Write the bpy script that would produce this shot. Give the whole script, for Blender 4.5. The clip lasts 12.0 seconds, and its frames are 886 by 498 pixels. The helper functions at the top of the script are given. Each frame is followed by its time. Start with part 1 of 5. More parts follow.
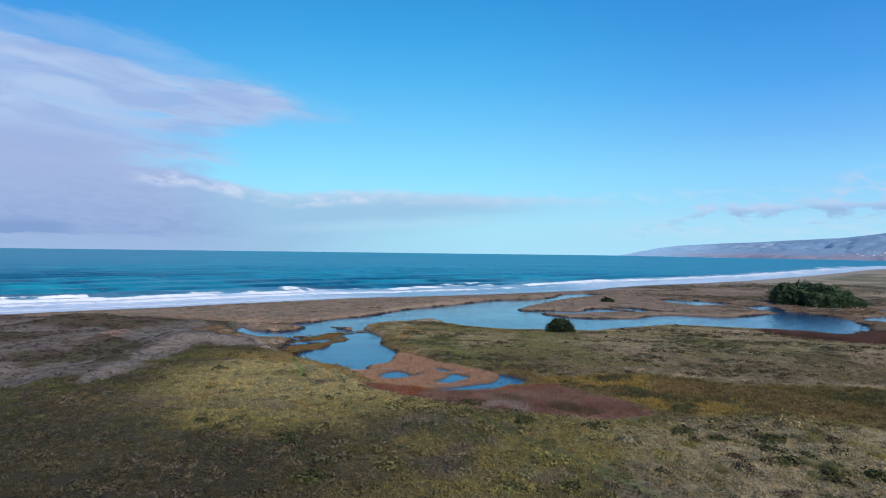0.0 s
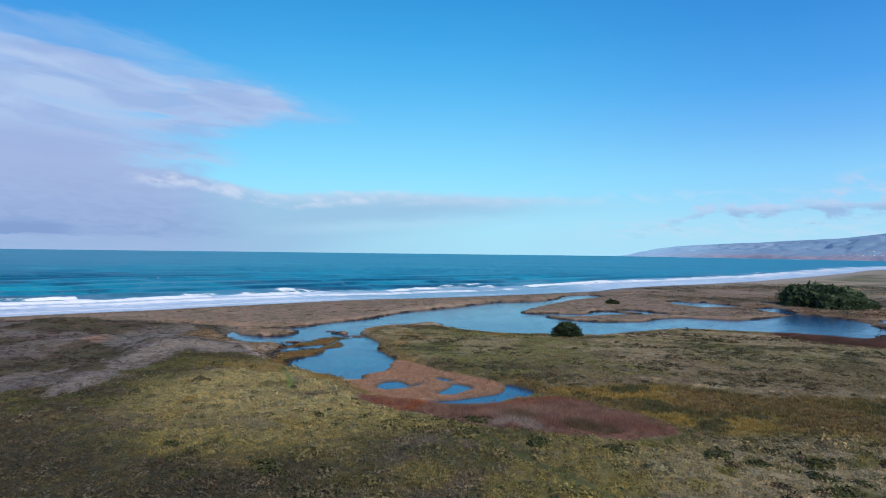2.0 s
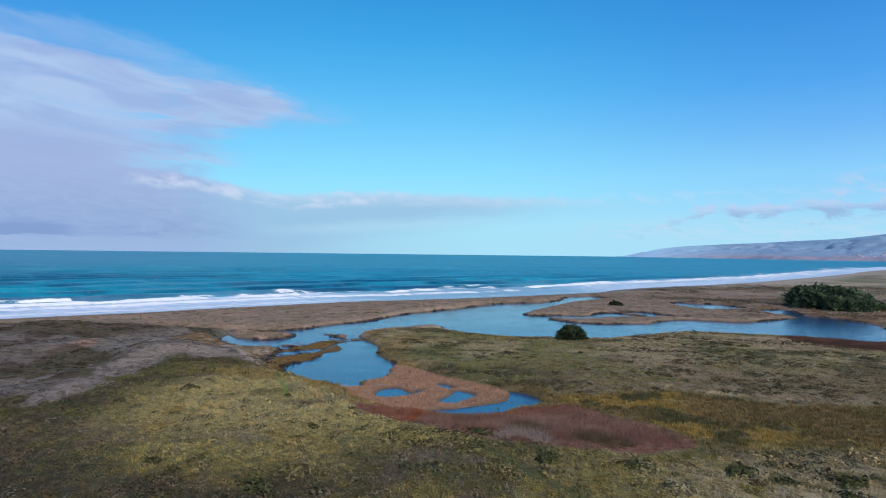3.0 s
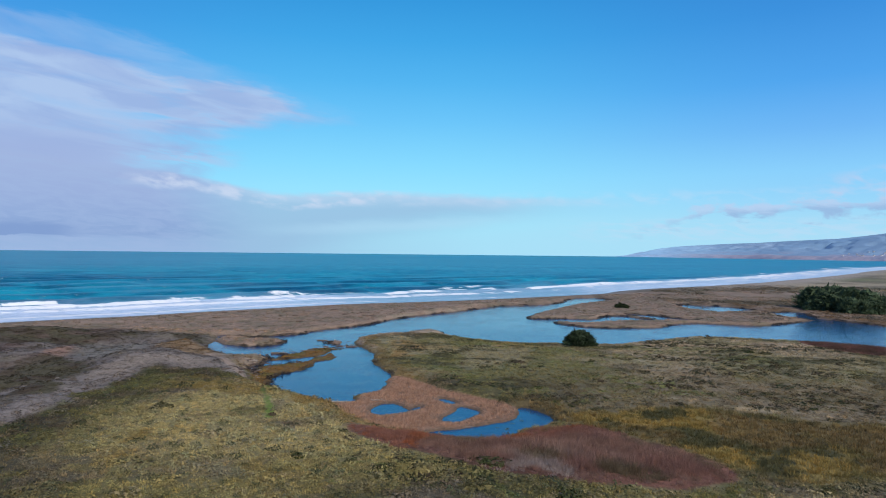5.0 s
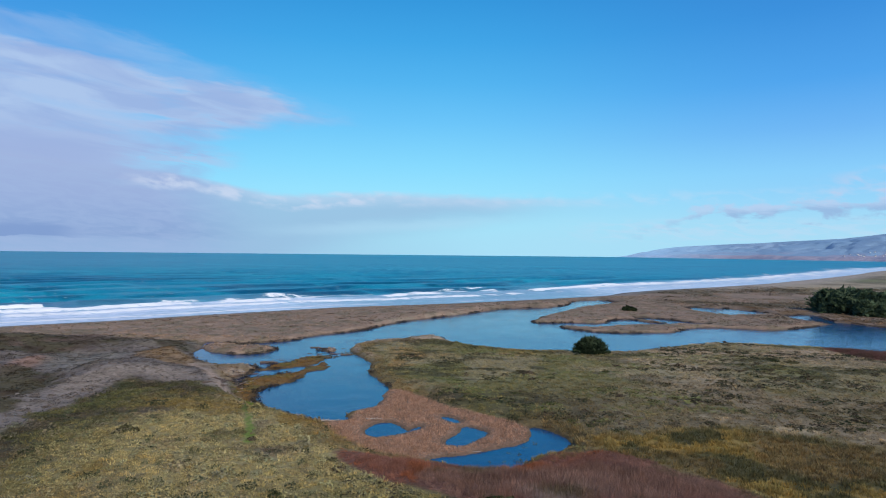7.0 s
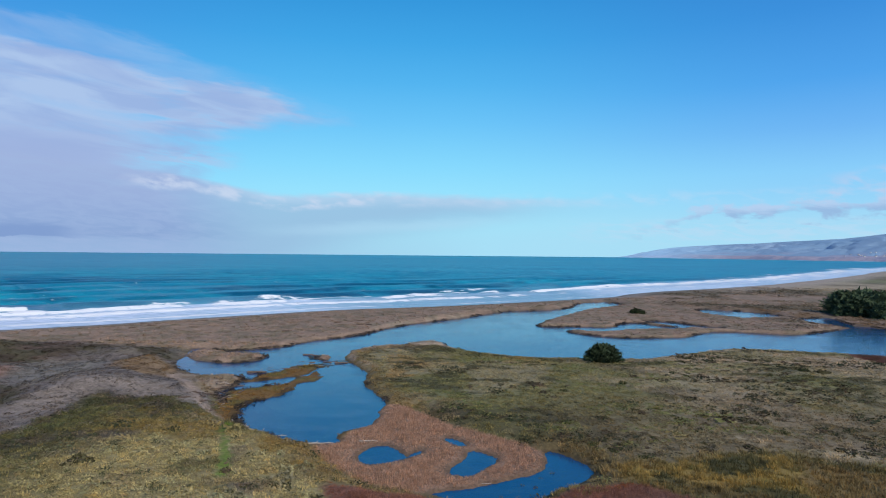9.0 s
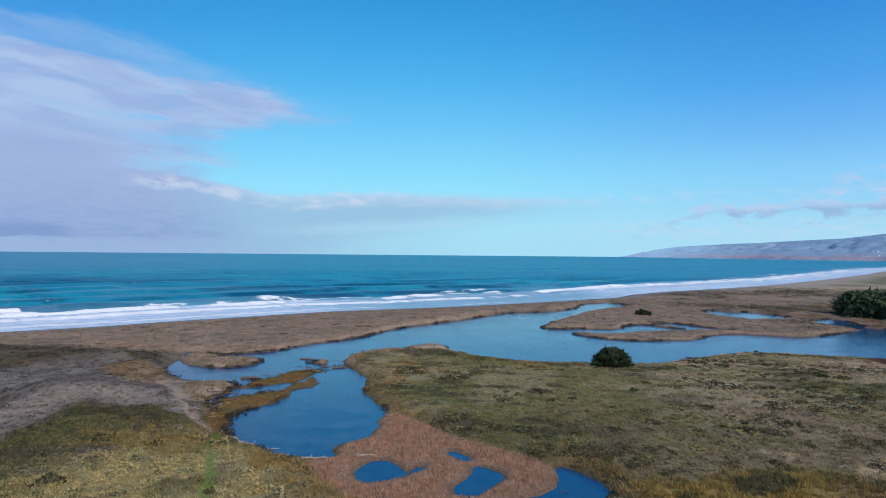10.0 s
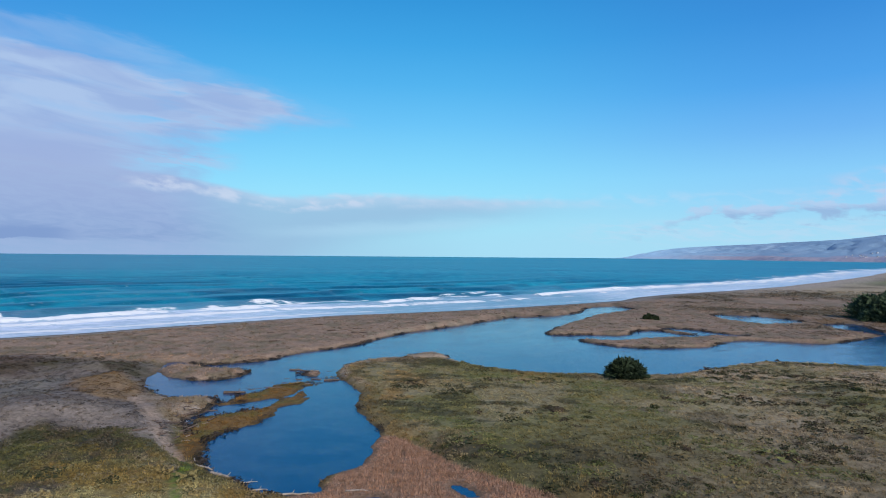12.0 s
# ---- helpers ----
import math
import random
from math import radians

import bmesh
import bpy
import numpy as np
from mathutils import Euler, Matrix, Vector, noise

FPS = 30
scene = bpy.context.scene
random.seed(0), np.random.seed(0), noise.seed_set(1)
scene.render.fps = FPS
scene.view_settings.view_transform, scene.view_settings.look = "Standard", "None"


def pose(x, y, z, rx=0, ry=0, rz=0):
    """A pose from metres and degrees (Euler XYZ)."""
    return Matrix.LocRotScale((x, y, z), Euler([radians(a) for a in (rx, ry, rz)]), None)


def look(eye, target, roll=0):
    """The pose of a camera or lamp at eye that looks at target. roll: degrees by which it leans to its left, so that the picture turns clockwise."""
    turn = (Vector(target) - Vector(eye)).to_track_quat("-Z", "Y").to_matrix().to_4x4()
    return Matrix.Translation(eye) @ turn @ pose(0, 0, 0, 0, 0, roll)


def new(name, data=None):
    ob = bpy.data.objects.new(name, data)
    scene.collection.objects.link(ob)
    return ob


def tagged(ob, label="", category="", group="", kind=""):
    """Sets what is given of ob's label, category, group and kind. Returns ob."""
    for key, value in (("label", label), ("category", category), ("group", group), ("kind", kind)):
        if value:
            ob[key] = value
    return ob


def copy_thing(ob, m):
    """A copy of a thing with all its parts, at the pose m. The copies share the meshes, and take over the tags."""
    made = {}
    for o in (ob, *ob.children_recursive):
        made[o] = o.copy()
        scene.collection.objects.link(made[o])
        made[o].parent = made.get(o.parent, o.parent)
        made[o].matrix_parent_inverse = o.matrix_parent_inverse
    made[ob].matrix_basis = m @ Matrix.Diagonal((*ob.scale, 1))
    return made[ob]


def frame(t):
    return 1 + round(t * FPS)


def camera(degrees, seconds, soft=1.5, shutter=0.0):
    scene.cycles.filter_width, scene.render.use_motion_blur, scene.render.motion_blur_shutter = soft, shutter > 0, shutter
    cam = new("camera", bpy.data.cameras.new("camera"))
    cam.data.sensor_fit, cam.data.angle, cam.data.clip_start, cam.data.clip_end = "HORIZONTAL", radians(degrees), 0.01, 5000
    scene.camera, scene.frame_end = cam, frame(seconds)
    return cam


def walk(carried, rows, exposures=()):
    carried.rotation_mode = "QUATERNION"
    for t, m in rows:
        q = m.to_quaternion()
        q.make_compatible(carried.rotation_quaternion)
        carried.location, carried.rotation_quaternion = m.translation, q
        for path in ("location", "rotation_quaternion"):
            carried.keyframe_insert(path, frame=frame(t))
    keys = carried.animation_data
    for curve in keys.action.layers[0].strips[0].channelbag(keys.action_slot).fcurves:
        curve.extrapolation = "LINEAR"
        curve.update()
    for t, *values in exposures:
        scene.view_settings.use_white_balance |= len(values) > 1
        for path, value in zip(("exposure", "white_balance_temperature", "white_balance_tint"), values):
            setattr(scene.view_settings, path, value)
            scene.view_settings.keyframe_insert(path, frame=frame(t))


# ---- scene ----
cam = camera(72.6, 12.0, soft=1.0)
PATH = [
    (0, (1.675, 10.043, 31.633), (1.667, 12.043, 31.642), 0.70),
    (1, (1.378, 15.74, 31.537), (1.372, 17.74, 31.547), 0.69),
    (2, (1.098, 21.6, 31.557), (1.093, 23.6, 31.568), 0.67),
    (3, (0.731, 27.725, 31.675), (0.726, 29.725, 31.688), 0.65),
    (5, (0.019, 40.458, 32.064), (0.019, 42.458, 32.077), 0.60),
    (5.5, (-0.15, 43.739, 32.124), (-0.151, 45.739, 32.139), 0.59),
    (6, (-0.321, 47.038, 32.167), (-0.321, 49.038, 32.181), 0.58),
    (7, (-0.547, 53.545, 32.29), (-0.546, 55.545, 32.305), 0.56),
    (9, (-1.214, 66.629, 32.456), (-1.211, 68.629, 32.472), 0.53),
    (10, (-1.535, 73.513, 32.619), (-1.535, 75.512, 32.634), 0.50),
    (10.5, (-1.648, 76.802, 32.699), (-1.645, 78.802, 32.714), 0.49),
    (11, (-1.751, 80.02, 32.816), (-1.751, 82.02, 32.832), 0.47),
    (11.5, (-1.899, 83.116, 32.924), (-1.899, 85.116, 32.942), 0.46),
    (12, (-2.073, 86.132, 33.019), (-2.068, 88.132, 33.039), 0.45),
]
walk(cam, [(t, look(eye, target, roll)) for t, eye, target, roll in PATH], exposures=[(0, 0.10), (12, 0.05)])

# ---- world, sun ----
SUN_EL, SUN_AZ = 36.0, 146.0          # degrees; azimuth clockwise from +y (the way the camera looks)
world = bpy.data.worlds.new("sky")
scene.world = world
world.use_nodes = True
wt = world.node_tree
wt.nodes.clear()


def wn(kind, **kw):
    n = wt.nodes.new(kind)
    for k, v in kw.items():
        n.inputs[k].default_value = v
    return n


def wmath(op, a, b=None, c=None, clamp=False):
    n = wt.nodes.new("ShaderNodeMath")
    n.operation, n.use_clamp = op, clamp
    for i, v in enumerate((a, b, c)):
        if v is None:
            continue
        if isinstance(v, (int, float)):
            n.inputs[i].default_value = v
        else:
            wt.links.new(v, n.inputs[i])
    return n.outputs[0]


def wrange(v, a, b, lo=0.0, hi=1.0):
    n = wt.nodes.new("ShaderNodeMapRange")
    n.interpolation_type = "SMOOTHSTEP"
    for i, x in enumerate((a, b, lo, hi)):
        n.inputs[i + 1].default_value = x
    wt.links.new(v, n.inputs[0])
    return n.outputs[0]


def wmix(f, a, b):
    n = wt.nodes.new("ShaderNodeMix")
    n.data_type = "RGBA"
    if isinstance(f, (int, float)):
        n.inputs[0].default_value = f
    else:
        wt.links.new(f, n.inputs[0])
    for i, v in ((6, a), (7, b)):
        if isinstance(v, tuple):
            n.inputs[i].default_value = (*v, 1)
        else:
            wt.links.new(v, n.inputs[i])
    return n.outputs[2]


tc = wt.nodes.new("ShaderNodeTexCoord")
sep = wt.nodes.new("ShaderNodeSeparateXYZ")
wt.links.new(tc.outputs["Generated"], sep.inputs[0])
DX, DY, DZ = sep.outputs
az = wmath("MULTIPLY", wmath("ARCTAN2", DX, DY), 57.2958)       # degrees to the right of the view
el = wmath("MULTIPLY", wmath("ARCSINE", DZ), 57.2958)
nish = wt.nodes.new("ShaderNodeTexSky")
nish.sky_type, nish.sun_disc = "NISHITA", False
nish.sun_elevation, nish.sun_rotation = radians(SUN_EL), radians(SUN_AZ)

def tone(r, g, b_):
    """A colour of the sky as seen, as scene light."""
    return tuple((v / 12.92 if v <= 0.04045 else ((v + 0.055) / 1.055) ** 2.4) / 1.01 for v in (r / 255, g / 255, b_ / 255))


def wramp(v, lo, hi, cols):
    """Colours at given values between lo and hi."""
    n = wt.nodes.new("ShaderNodeValToRGB")
    wt.links.new(wmath("DIVIDE", wmath("SUBTRACT", v, lo), hi - lo, clamp=True), n.inputs[0])
    for i, (p, c) in enumerate(cols):
        e = n.color_ramp.elements[i] if i < 2 else n.color_ramp.elements.new((p - lo) / (hi - lo))
        e.position, e.color = (p - lo) / (hi - lo), (*c, 1)
    return n.outputs[0]


def wcurve(v, pts):
    """A height that changes along the sky: (azimuth, elevation) pairs."""
    lo, hi = pts[0][0], pts[-1][0]
    grey = wramp(v, lo, hi, [(p, ((e + 10) / 40,) * 3) for p, e in pts])
    return wmath("MULTIPLY_ADD", grey, 40.0, -10.0)


def wmul(*fs):
    out = fs[0]
    for f in fs[1:]:
        out = wmath("MULTIPLY", out, f)
    return out


mid = wramp(el, 0.0, 90.0, [(0.0, tone(163, 220, 244)), (2.5, tone(158, 225, 248)), (5.9, tone(146, 223, 252)), (8.2, tone(131, 215, 252)), (12.2, tone(104, 195, 247)),
                            (15.7, tone(80, 179, 239)), (19.3, tone(61, 164, 230)), (23.0, tone(48, 149, 219)), (40.0, tone(30, 108, 190)), (90.0, tone(22, 84, 158))])
edge_on = wramp(el, 0.0, 90.0, [(0.0, tone(160, 212, 242)), (3.0, tone(155, 213, 246)), (7.0, tone(135, 204, 249)), (10.4, tone(108, 180, 243)), (14.3, tone(76, 161, 235)),
                                (19.6, tone(56, 141, 219)), (24.0, tone(48, 128, 208)), (90.0, tone(20, 76, 150))])
blue = wmix(wrange(wmath("ABSOLUTE", wmath("SUBTRACT", az, -6.0)), 4.0, 42.0), mid, edge_on)      # darkest at right angles to the sun
scaled = wt.nodes.new("ShaderNodeVectorMath")
scaled.operation = "SCALE"
scaled.inputs["Scale"].default_value = 0.10
wt.links.new(nish.outputs[0], scaled.inputs[0])
clear = wmix(0.96, scaled.outputs[0], blue)


def wnoise(sx, sy, ox, oy, scale, detail=6.0, rough=0.55, dist=0.0):
    comb = wt.nodes.new("ShaderNodeCombineXYZ")
    wt.links.new(wmath("MULTIPLY_ADD", az, sx, ox), comb.inputs[0])
    wt.links.new(wmath("MULTIPLY_ADD", wmath("MULTIPLY_ADD", az, 0.09, el), sy, oy), comb.inputs[1])
    n = wt.nodes.new("ShaderNodeTexNoise")
    n.inputs["Scale"].default_value, n.inputs["Detail"].default_value = scale, detail
    n.inputs["Roughness"].default_value, n.inputs["Distortion"].default_value = rough, dist
    wt.links.new(comb.outputs[0], n.inputs["Vector"])
    return n.outputs[0]


# noise fields: broad bends, fibres, holes, billows
n_bend = wnoise(0.10, 0.34, 3.1, 1.7, 1.0, 4.0, 0.5, 0.3)
n_fibre = wnoise(0.16, 1.05, 0.4, 5.2, 1.0, 6.0, 0.55, 0.5)
n_hole = wnoise(0.13, 0.60, 7.4, 2.2, 1.0, 5.0, 0.5, 0.6)
n_puff = wnoise(0.42, 0.95, 1.9, 4.4, 1.0, 5.0, 0.5, 0.2)
n_fine = wnoise(0.45, 2.0, 5.5, 8.1, 1.0, 5.0, 0.6, 0.6)
bent = wmath("MULTIPLY_ADD", wmath("SUBTRACT", n_bend, 0.5), 2.4, wmath("MULTIPLY_ADD", wmath("SUBTRACT", n_fibre, 0.5), 1.5, el))
bent = wmath("MULTIPLY_ADD", wmath("SUBTRACT", n_fine, 0.5), 0.9, bent)
# haze over the sea, grey to the left under the cloud
haze_col = wramp(az, -40.0, 40.0, [(-40.0, tone(150, 172, 214)), (-24.0, tone(148, 178, 218)), (-14.0, tone(153, 193, 224)), (-5.0, tone(161, 210, 235)), (4.0, tone(166, 220, 243)), (40.0, tone(172, 220, 242))])
col = wmix(wmul(wrange(el, 5.5, 0.4), wrange(az, -40.0, 10.0, 0.95, 0.75)), clear, haze_col)
# high bank out at sea, torn below where it thins
top = wcurve(az, [(-90.0, 17.5), (-40.0, 16.7), (-36.5, 16.3), (-28.9, 15.8), (-24.6, 15.3), (-20.0, 15.0), (-16.5, 14.5), (-14.5, 13.5), (-12.0, 12.8), (-9.0, 12.5), (-6.0, 11.0)])
low = wcurve(az, [(-90.0, 6.0), (-30.0, 8.2), (-27.0, 9.0), (-23.6, 10.0), (-20.8, 10.0), (-17.5, 11.0), (-15.0, 11.8), (-12.0, 12.1), (-6.0, 12.6)])
bank = wmul(wrange(wmath("SUBTRACT", top, bent), -0.35, 0.95), wrange(wmath("SUBTRACT", bent, low), -0.9, 1.2))
slot = wmul(wrange(n_hole, 0.50, 0.64), wrange(az, -31.0, -25.0), wrange(az, -16.0, -21.0), wrange(bent, 10.0, 11.5), wrange(bent, 14.4, 13.2))
bank = wmul(bank, wmath("SUBTRACT", 1.0, wmath("MULTIPLY", slot, 0.62)), wrange(n_fibre, 0.28, 0.50, 0.80, 0.96))
wisp_top = wcurve(az, [(-90.0, 21.0), (-40.0, 19.0), (-28.9, 18.3), (-25.0, 17.6), (-20.0, 16.2), (-14.0, 14.7), (-9.0, 13.6), (-5.0, 12.0)])
wisp = wmul(wrange(wmath("SUBTRACT", wisp_top, bent), -0.1, 1.1), wrange(wmath("SUBTRACT", bent, low), -0.4, 0.8), wrange(n_bend, 0.32, 0.62, 0.35, 1.0), wrange(az, -6.0, -24.0, 0.05, 0.40))
streak = wmul(wrange(wmath("ABSOLUTE", wmath("SUBTRACT", bent, 8.1)), 1.1, 0.2), wrange(az, -17.5, -22.5), wrange(az, -34.0, -28.0), wrange(n_fine, 0.34, 0.55, 0.35, 0.8))
ragged = wmath("MULTIPLY_ADD", wmath("SUBTRACT", n_hole, 0.5), 14.0, wmath("MULTIPLY_ADD", wmath("SUBTRACT", n_fibre, 0.5), 9.0, az))
body = wmul(wrange(ragged, -19.5, -29.0, 0.0, 0.95), wrange(el, 11.5, 9.0))
bank = wmath("MAXIMUM", wmath("MAXIMUM", wmath("MAXIMUM", bank, body), wisp), streak, clamp=True)
bank_col = wmix(wrange(n_hole, 0.36, 0.62), tone(154, 179, 223), tone(171, 195, 231))
bank_col = wmix(wmul(wrange(az, -20.0, -34.0), wrange(el, 11.5, 7.5)), bank_col, tone(157, 175, 218))
col = wmix(bank, col, bank_col)
# low deck along the horizon, dark at the far left, thinning to the right
deck_top = wcurve(az, [(-90.0, 9.0), (-40.0, 8.2), (-30.0, 7.2), (-24.0, 6.9), (-21.7, 6.4), (-18.9, 6.1), (-16.0, 5.55), (0.0, 5.6), (11.0, 5.3), (24.0, 5.5)])
deck_low = wcurve(az, [(-90.0, -9.0), (-30.0, -6.0), (-18.0, -2.0), (-13.5, 1.2), (-9.0, 2.4), (-4.6, 2.9), (0.0, 3.6), (8.0, 4.5), (12.0, 4.8), (24.0, 5.3)])
flat = wmath("MULTIPLY_ADD", wmath("SUBTRACT", n_fine, 0.5), 0.5, wmath("MULTIPLY_ADD", wmath("SUBTRACT", n_bend, 0.5), 0.9, el))
deck = wmul(wrange(wmath("SUBTRACT", deck_top, flat), -0.15, 0.55), wrange(wmath("SUBTRACT", flat, deck_low), -2.2, 1.0), wrange(az, 22.0, 2.0, 0.0, 0.88))
deck_col = wmix(wrange(wmath("SUBTRACT", deck_top, flat), 1.7, 0.1), tone(152, 190, 222), tone(176, 204, 232))
murk = wramp(el, 0.0, 7.0, [(0.0, tone(150, 180, 219)), (0.9, tone(148, 177, 217)), (1.35, tone(134, 163, 208)), (2.6, tone(141, 168, 212)), (4.5, tone(151, 173, 216)), (7.0, tone(158, 178, 219))])
murk = wmix(wrange(n_fine, 0.35, 0.65, 0.0, 0.5), murk, tone(158, 182, 221))
murk = wmix(wmul(wrange(az, -30.0, -33.5), wrange(flat, 1.02, 1.12), wrange(flat, 2.5, 1.7)), murk, tone(124, 154, 203))
deck_col = wmix(wrange(az, -15.0, -25.0), deck_col, murk)
col = wmix(deck, col, deck_col)
# bright strip below the deck's edge, and lit heads on it
rim = wmul(wrange(wmath("ABSOLUTE", wmath("SUBTRACT", flat, wcurve(az, [(-24.0, 1.7), (-12.0, 2.1), (0.0, 2.8), (12.0, 3.6)]))), 0.8, 0.0), wrange(az, -20.0, -9.0), wrange(az, 10.0, -2.0, 0.0, 0.45))
col = wmix(rim, col, tone(176, 216, 240))
head_line = wcurve(az, [(-32.0, 6.1), (-24.0, 5.95), (-20.0, 5.4), (-17.0, 4.85), (-14.0, 4.4), (-10.0, 4.9), (4.0, 5.1)])
heads = wmul(wrange(wmath("ABSOLUTE", wmath("SUBTRACT", flat, head_line)), 0.85, 0.15), wrange(n_puff, 0.40, 0.66), wrange(az, -29.0, -25.0), wrange(az, 0.0, -12.0, 0.25, 0.8))
col = wmix(heads, col, tone(203, 216, 238))
# small cumulus over the far hills, grey below
hill_line = wcurve(az, [(14.0, 2.3), (19.0, 2.4), (22.0, 3.3), (25.0, 3.9), (28.0, 3.75), (31.0, 4.2), (34.0, 4.1), (60.0, 4.6)])
off = wmath("SUBTRACT", el, hill_line)
cum = wrange(wmath("MULTIPLY_ADD", wmath("ABSOLUTE", off), -0.16, wmath("MULTIPLY_ADD", wrange(az, 20.0, 36.0), 0.10, n_puff)), 0.43, 0.60)
high = wmul(wrange(wmath("ABSOLUTE", wmath("SUBTRACT", el, wcurve(az, [(30.0, 5.4), (37.0, 6.3), (60.0, 7.0)]))), 1.2, 0.2), wrange(n_puff, 0.40, 0.58), wrange(az, 31.0, 35.0))
thin = wmul(wrange(wmath("ABSOLUTE", wmath("SUBTRACT", el, 2.2)), 1.5, 0.2), wrange(n_fine, 0.38, 0.66), wrange(az, 8.0, 20.0, 0.0, 0.6))
col = wmix(thin, col, tone(186, 216, 240))
cum = wmath("MAXIMUM", wmul(cum, wrange(az, 15.0, 26.0, 0.0, 0.72)), wmath("MULTIPLY", high, 0.62))
col = wmix(cum, col, wmix(wrange(wmath("MULTIPLY_ADD", wmath("SUBTRACT", n_fine, 0.5), 1.2, off), -0.55, 0.45), tone(146, 172, 214), tone(186, 203, 234)))
final = col
bg = wn("ShaderNodeBackground", Strength=1.0)
wt.links.new(final, bg.inputs["Color"])
wt.links.new(bg.outputs[0], wt.nodes.new("ShaderNodeOutputWorld").inputs["Surface"])

sun = new("sun", bpy.data.lights.new("sun", "SUN"))
sun.data.energy, sun.data.angle, sun.data.color = 4.2, radians(6.0), (1.0, 0.93, 0.82)
sd = Vector((math.sin(radians(SUN_AZ)) * math.cos(radians(SUN_EL)), math.cos(radians(SUN_AZ)) * math.cos(radians(SUN_EL)), math.sin(radians(SUN_EL))))
sun.matrix_world = look(sd * 500, (0, 0, 0))


# ---- materials ----
def material(name, rough=0.9, spec=0.3):
    m = bpy.data.materials.new(name)
    m.use_nodes = True
    b = m.node_tree.nodes["Principled BSDF"]
    b.inputs["Roughness"].default_value, b.inputs["Specular IOR Level"].default_value = rough, spec
    return m, m.node_tree, b


def node(nt, kind, **kw):
    n = nt.nodes.new(kind)
    for k, v in kw.items():
        n.inputs[k].default_value = v
    return n


def noise_tex(nt, scale, detail=5.0, rough=0.6, stretch=None):
    t = node(nt, "ShaderNodeNewGeometry")
    n = node(nt, "ShaderNodeTexNoise", Scale=scale, Detail=detail, Roughness=rough)
    if stretch:
        mp = nt.nodes.new("ShaderNodeMapping")
        mp.inputs["Scale"].default_value = stretch
        mp.inputs["Rotation"].default_value = (0, 0, radians(-45))
        nt.links.new(t.outputs["Position"], mp.inputs[0])
        nt.links.new(mp.outputs[0], n.inputs["Vector"])
    else:
        nt.links.new(t.outputs["Position"], n.inputs["Vector"])
    return n


def maprange(nt, src, a, b, lo, hi):
    n = node(nt, "ShaderNodeMapRange")
    for i, x in enumerate((a, b, lo, hi)):
        n.inputs[i + 1].default_value = x
    nt.links.new(src, n.inputs[0])
    return n.outputs[0]


def tint(nt, col, fac):
    """Multiply a colour by a value."""
    n = nt.nodes.new("ShaderNodeVectorMath")
    n.operation = "SCALE"
    nt.links.new(col, n.inputs[0])
    nt.links.new(fac, n.inputs["Scale"])
    return n.outputs[0]


def bump(nt, b, h, strength, dist):
    n = node(nt, "ShaderNodeBump", Strength=strength, Distance=dist)
    nt.links.new(h, n.inputs["Height"])
    nt.links.new(n.outputs[0], b.inputs["Normal"])


def cover_material(name, lo, hi, fine=3.0, rough=0.95, relief=0.5, spec=0.15, leafy=0.0):
    """Soil and plants: the mesh's own cover colour with grain at two scales."""
    m, nt, b = material(name, rough, spec)
    a = nt.nodes.new("ShaderNodeAttribute")
    a.attribute_name = "cover"
    g1, g2 = noise_tex(nt, fine, 6.0, 0.7), noise_tex(nt, fine * 0.13, 4.0, 0.6)
    c = tint(nt, a.outputs["Color"], maprange(nt, g1.outputs[0], 0.3, 0.7, lo, hi))
    c = tint(nt, c, maprange(nt, g2.outputs[0], 0.3, 0.7, 0.8, 1.2))
    nt.links.new(c, b.inputs["Base Color"])
    bump(nt, b, g1.outputs[0], relief, 0.25)
    if leafy:
        tl = nt.nodes.new("ShaderNodeBsdfTranslucent")
        nt.links.new(c, tl.inputs["Color"])
        mx = node(nt, "ShaderNodeMixShader", Fac=leafy)
        nt.links.new(b.outputs[0], mx.inputs[1])
        nt.links.new(tl.outputs[0], mx.inputs[2])
        nt.links.new(mx.outputs[0], nt.nodes["Material Output"].inputs["Surface"])
    return m


def plain(name, col, rough=0.85, var=0.25, scale=4.0, spec=0.25):
    m, nt, b = material(name, rough, spec)
    rgb = nt.nodes.new("ShaderNodeRGB")
    rgb.outputs[0].default_value = (*col, 1)
    g = noise_tex(nt, scale)
    c = tint(nt, rgb.outputs[0], maprange(nt, g.outputs[0], 0.3, 0.7, 1 - var, 1 + var))
    nt.links.new(c, b.inputs["Base Color"])
    bump(nt, b, g.outputs[0], 0.3, 0.05)
    return m


M_GROUND = cover_material("soil_and_turf", 0.52, 1.4, 1.6)
M_PLANT = cover_material("plant_cover", 0.7, 1.3, 6.0, relief=0.1, leafy=0.35)
M_BARK = plain("cypress_bark", (0.16, 0.13, 0.11))
M_NEEDLE = cover_material("dark_needles", 0.6, 1.4, 5.0, rough=1.0, relief=0.1, spec=0.04, leafy=0.15)
M_DRIFT = plain("bleached_driftwood", (0.27, 0.23, 0.20), var=0.4, scale=3.0)
M_DRIFT_DARK = plain("wet_driftwood", (0.10, 0.07, 0.055), var=0.4, scale=3.0)

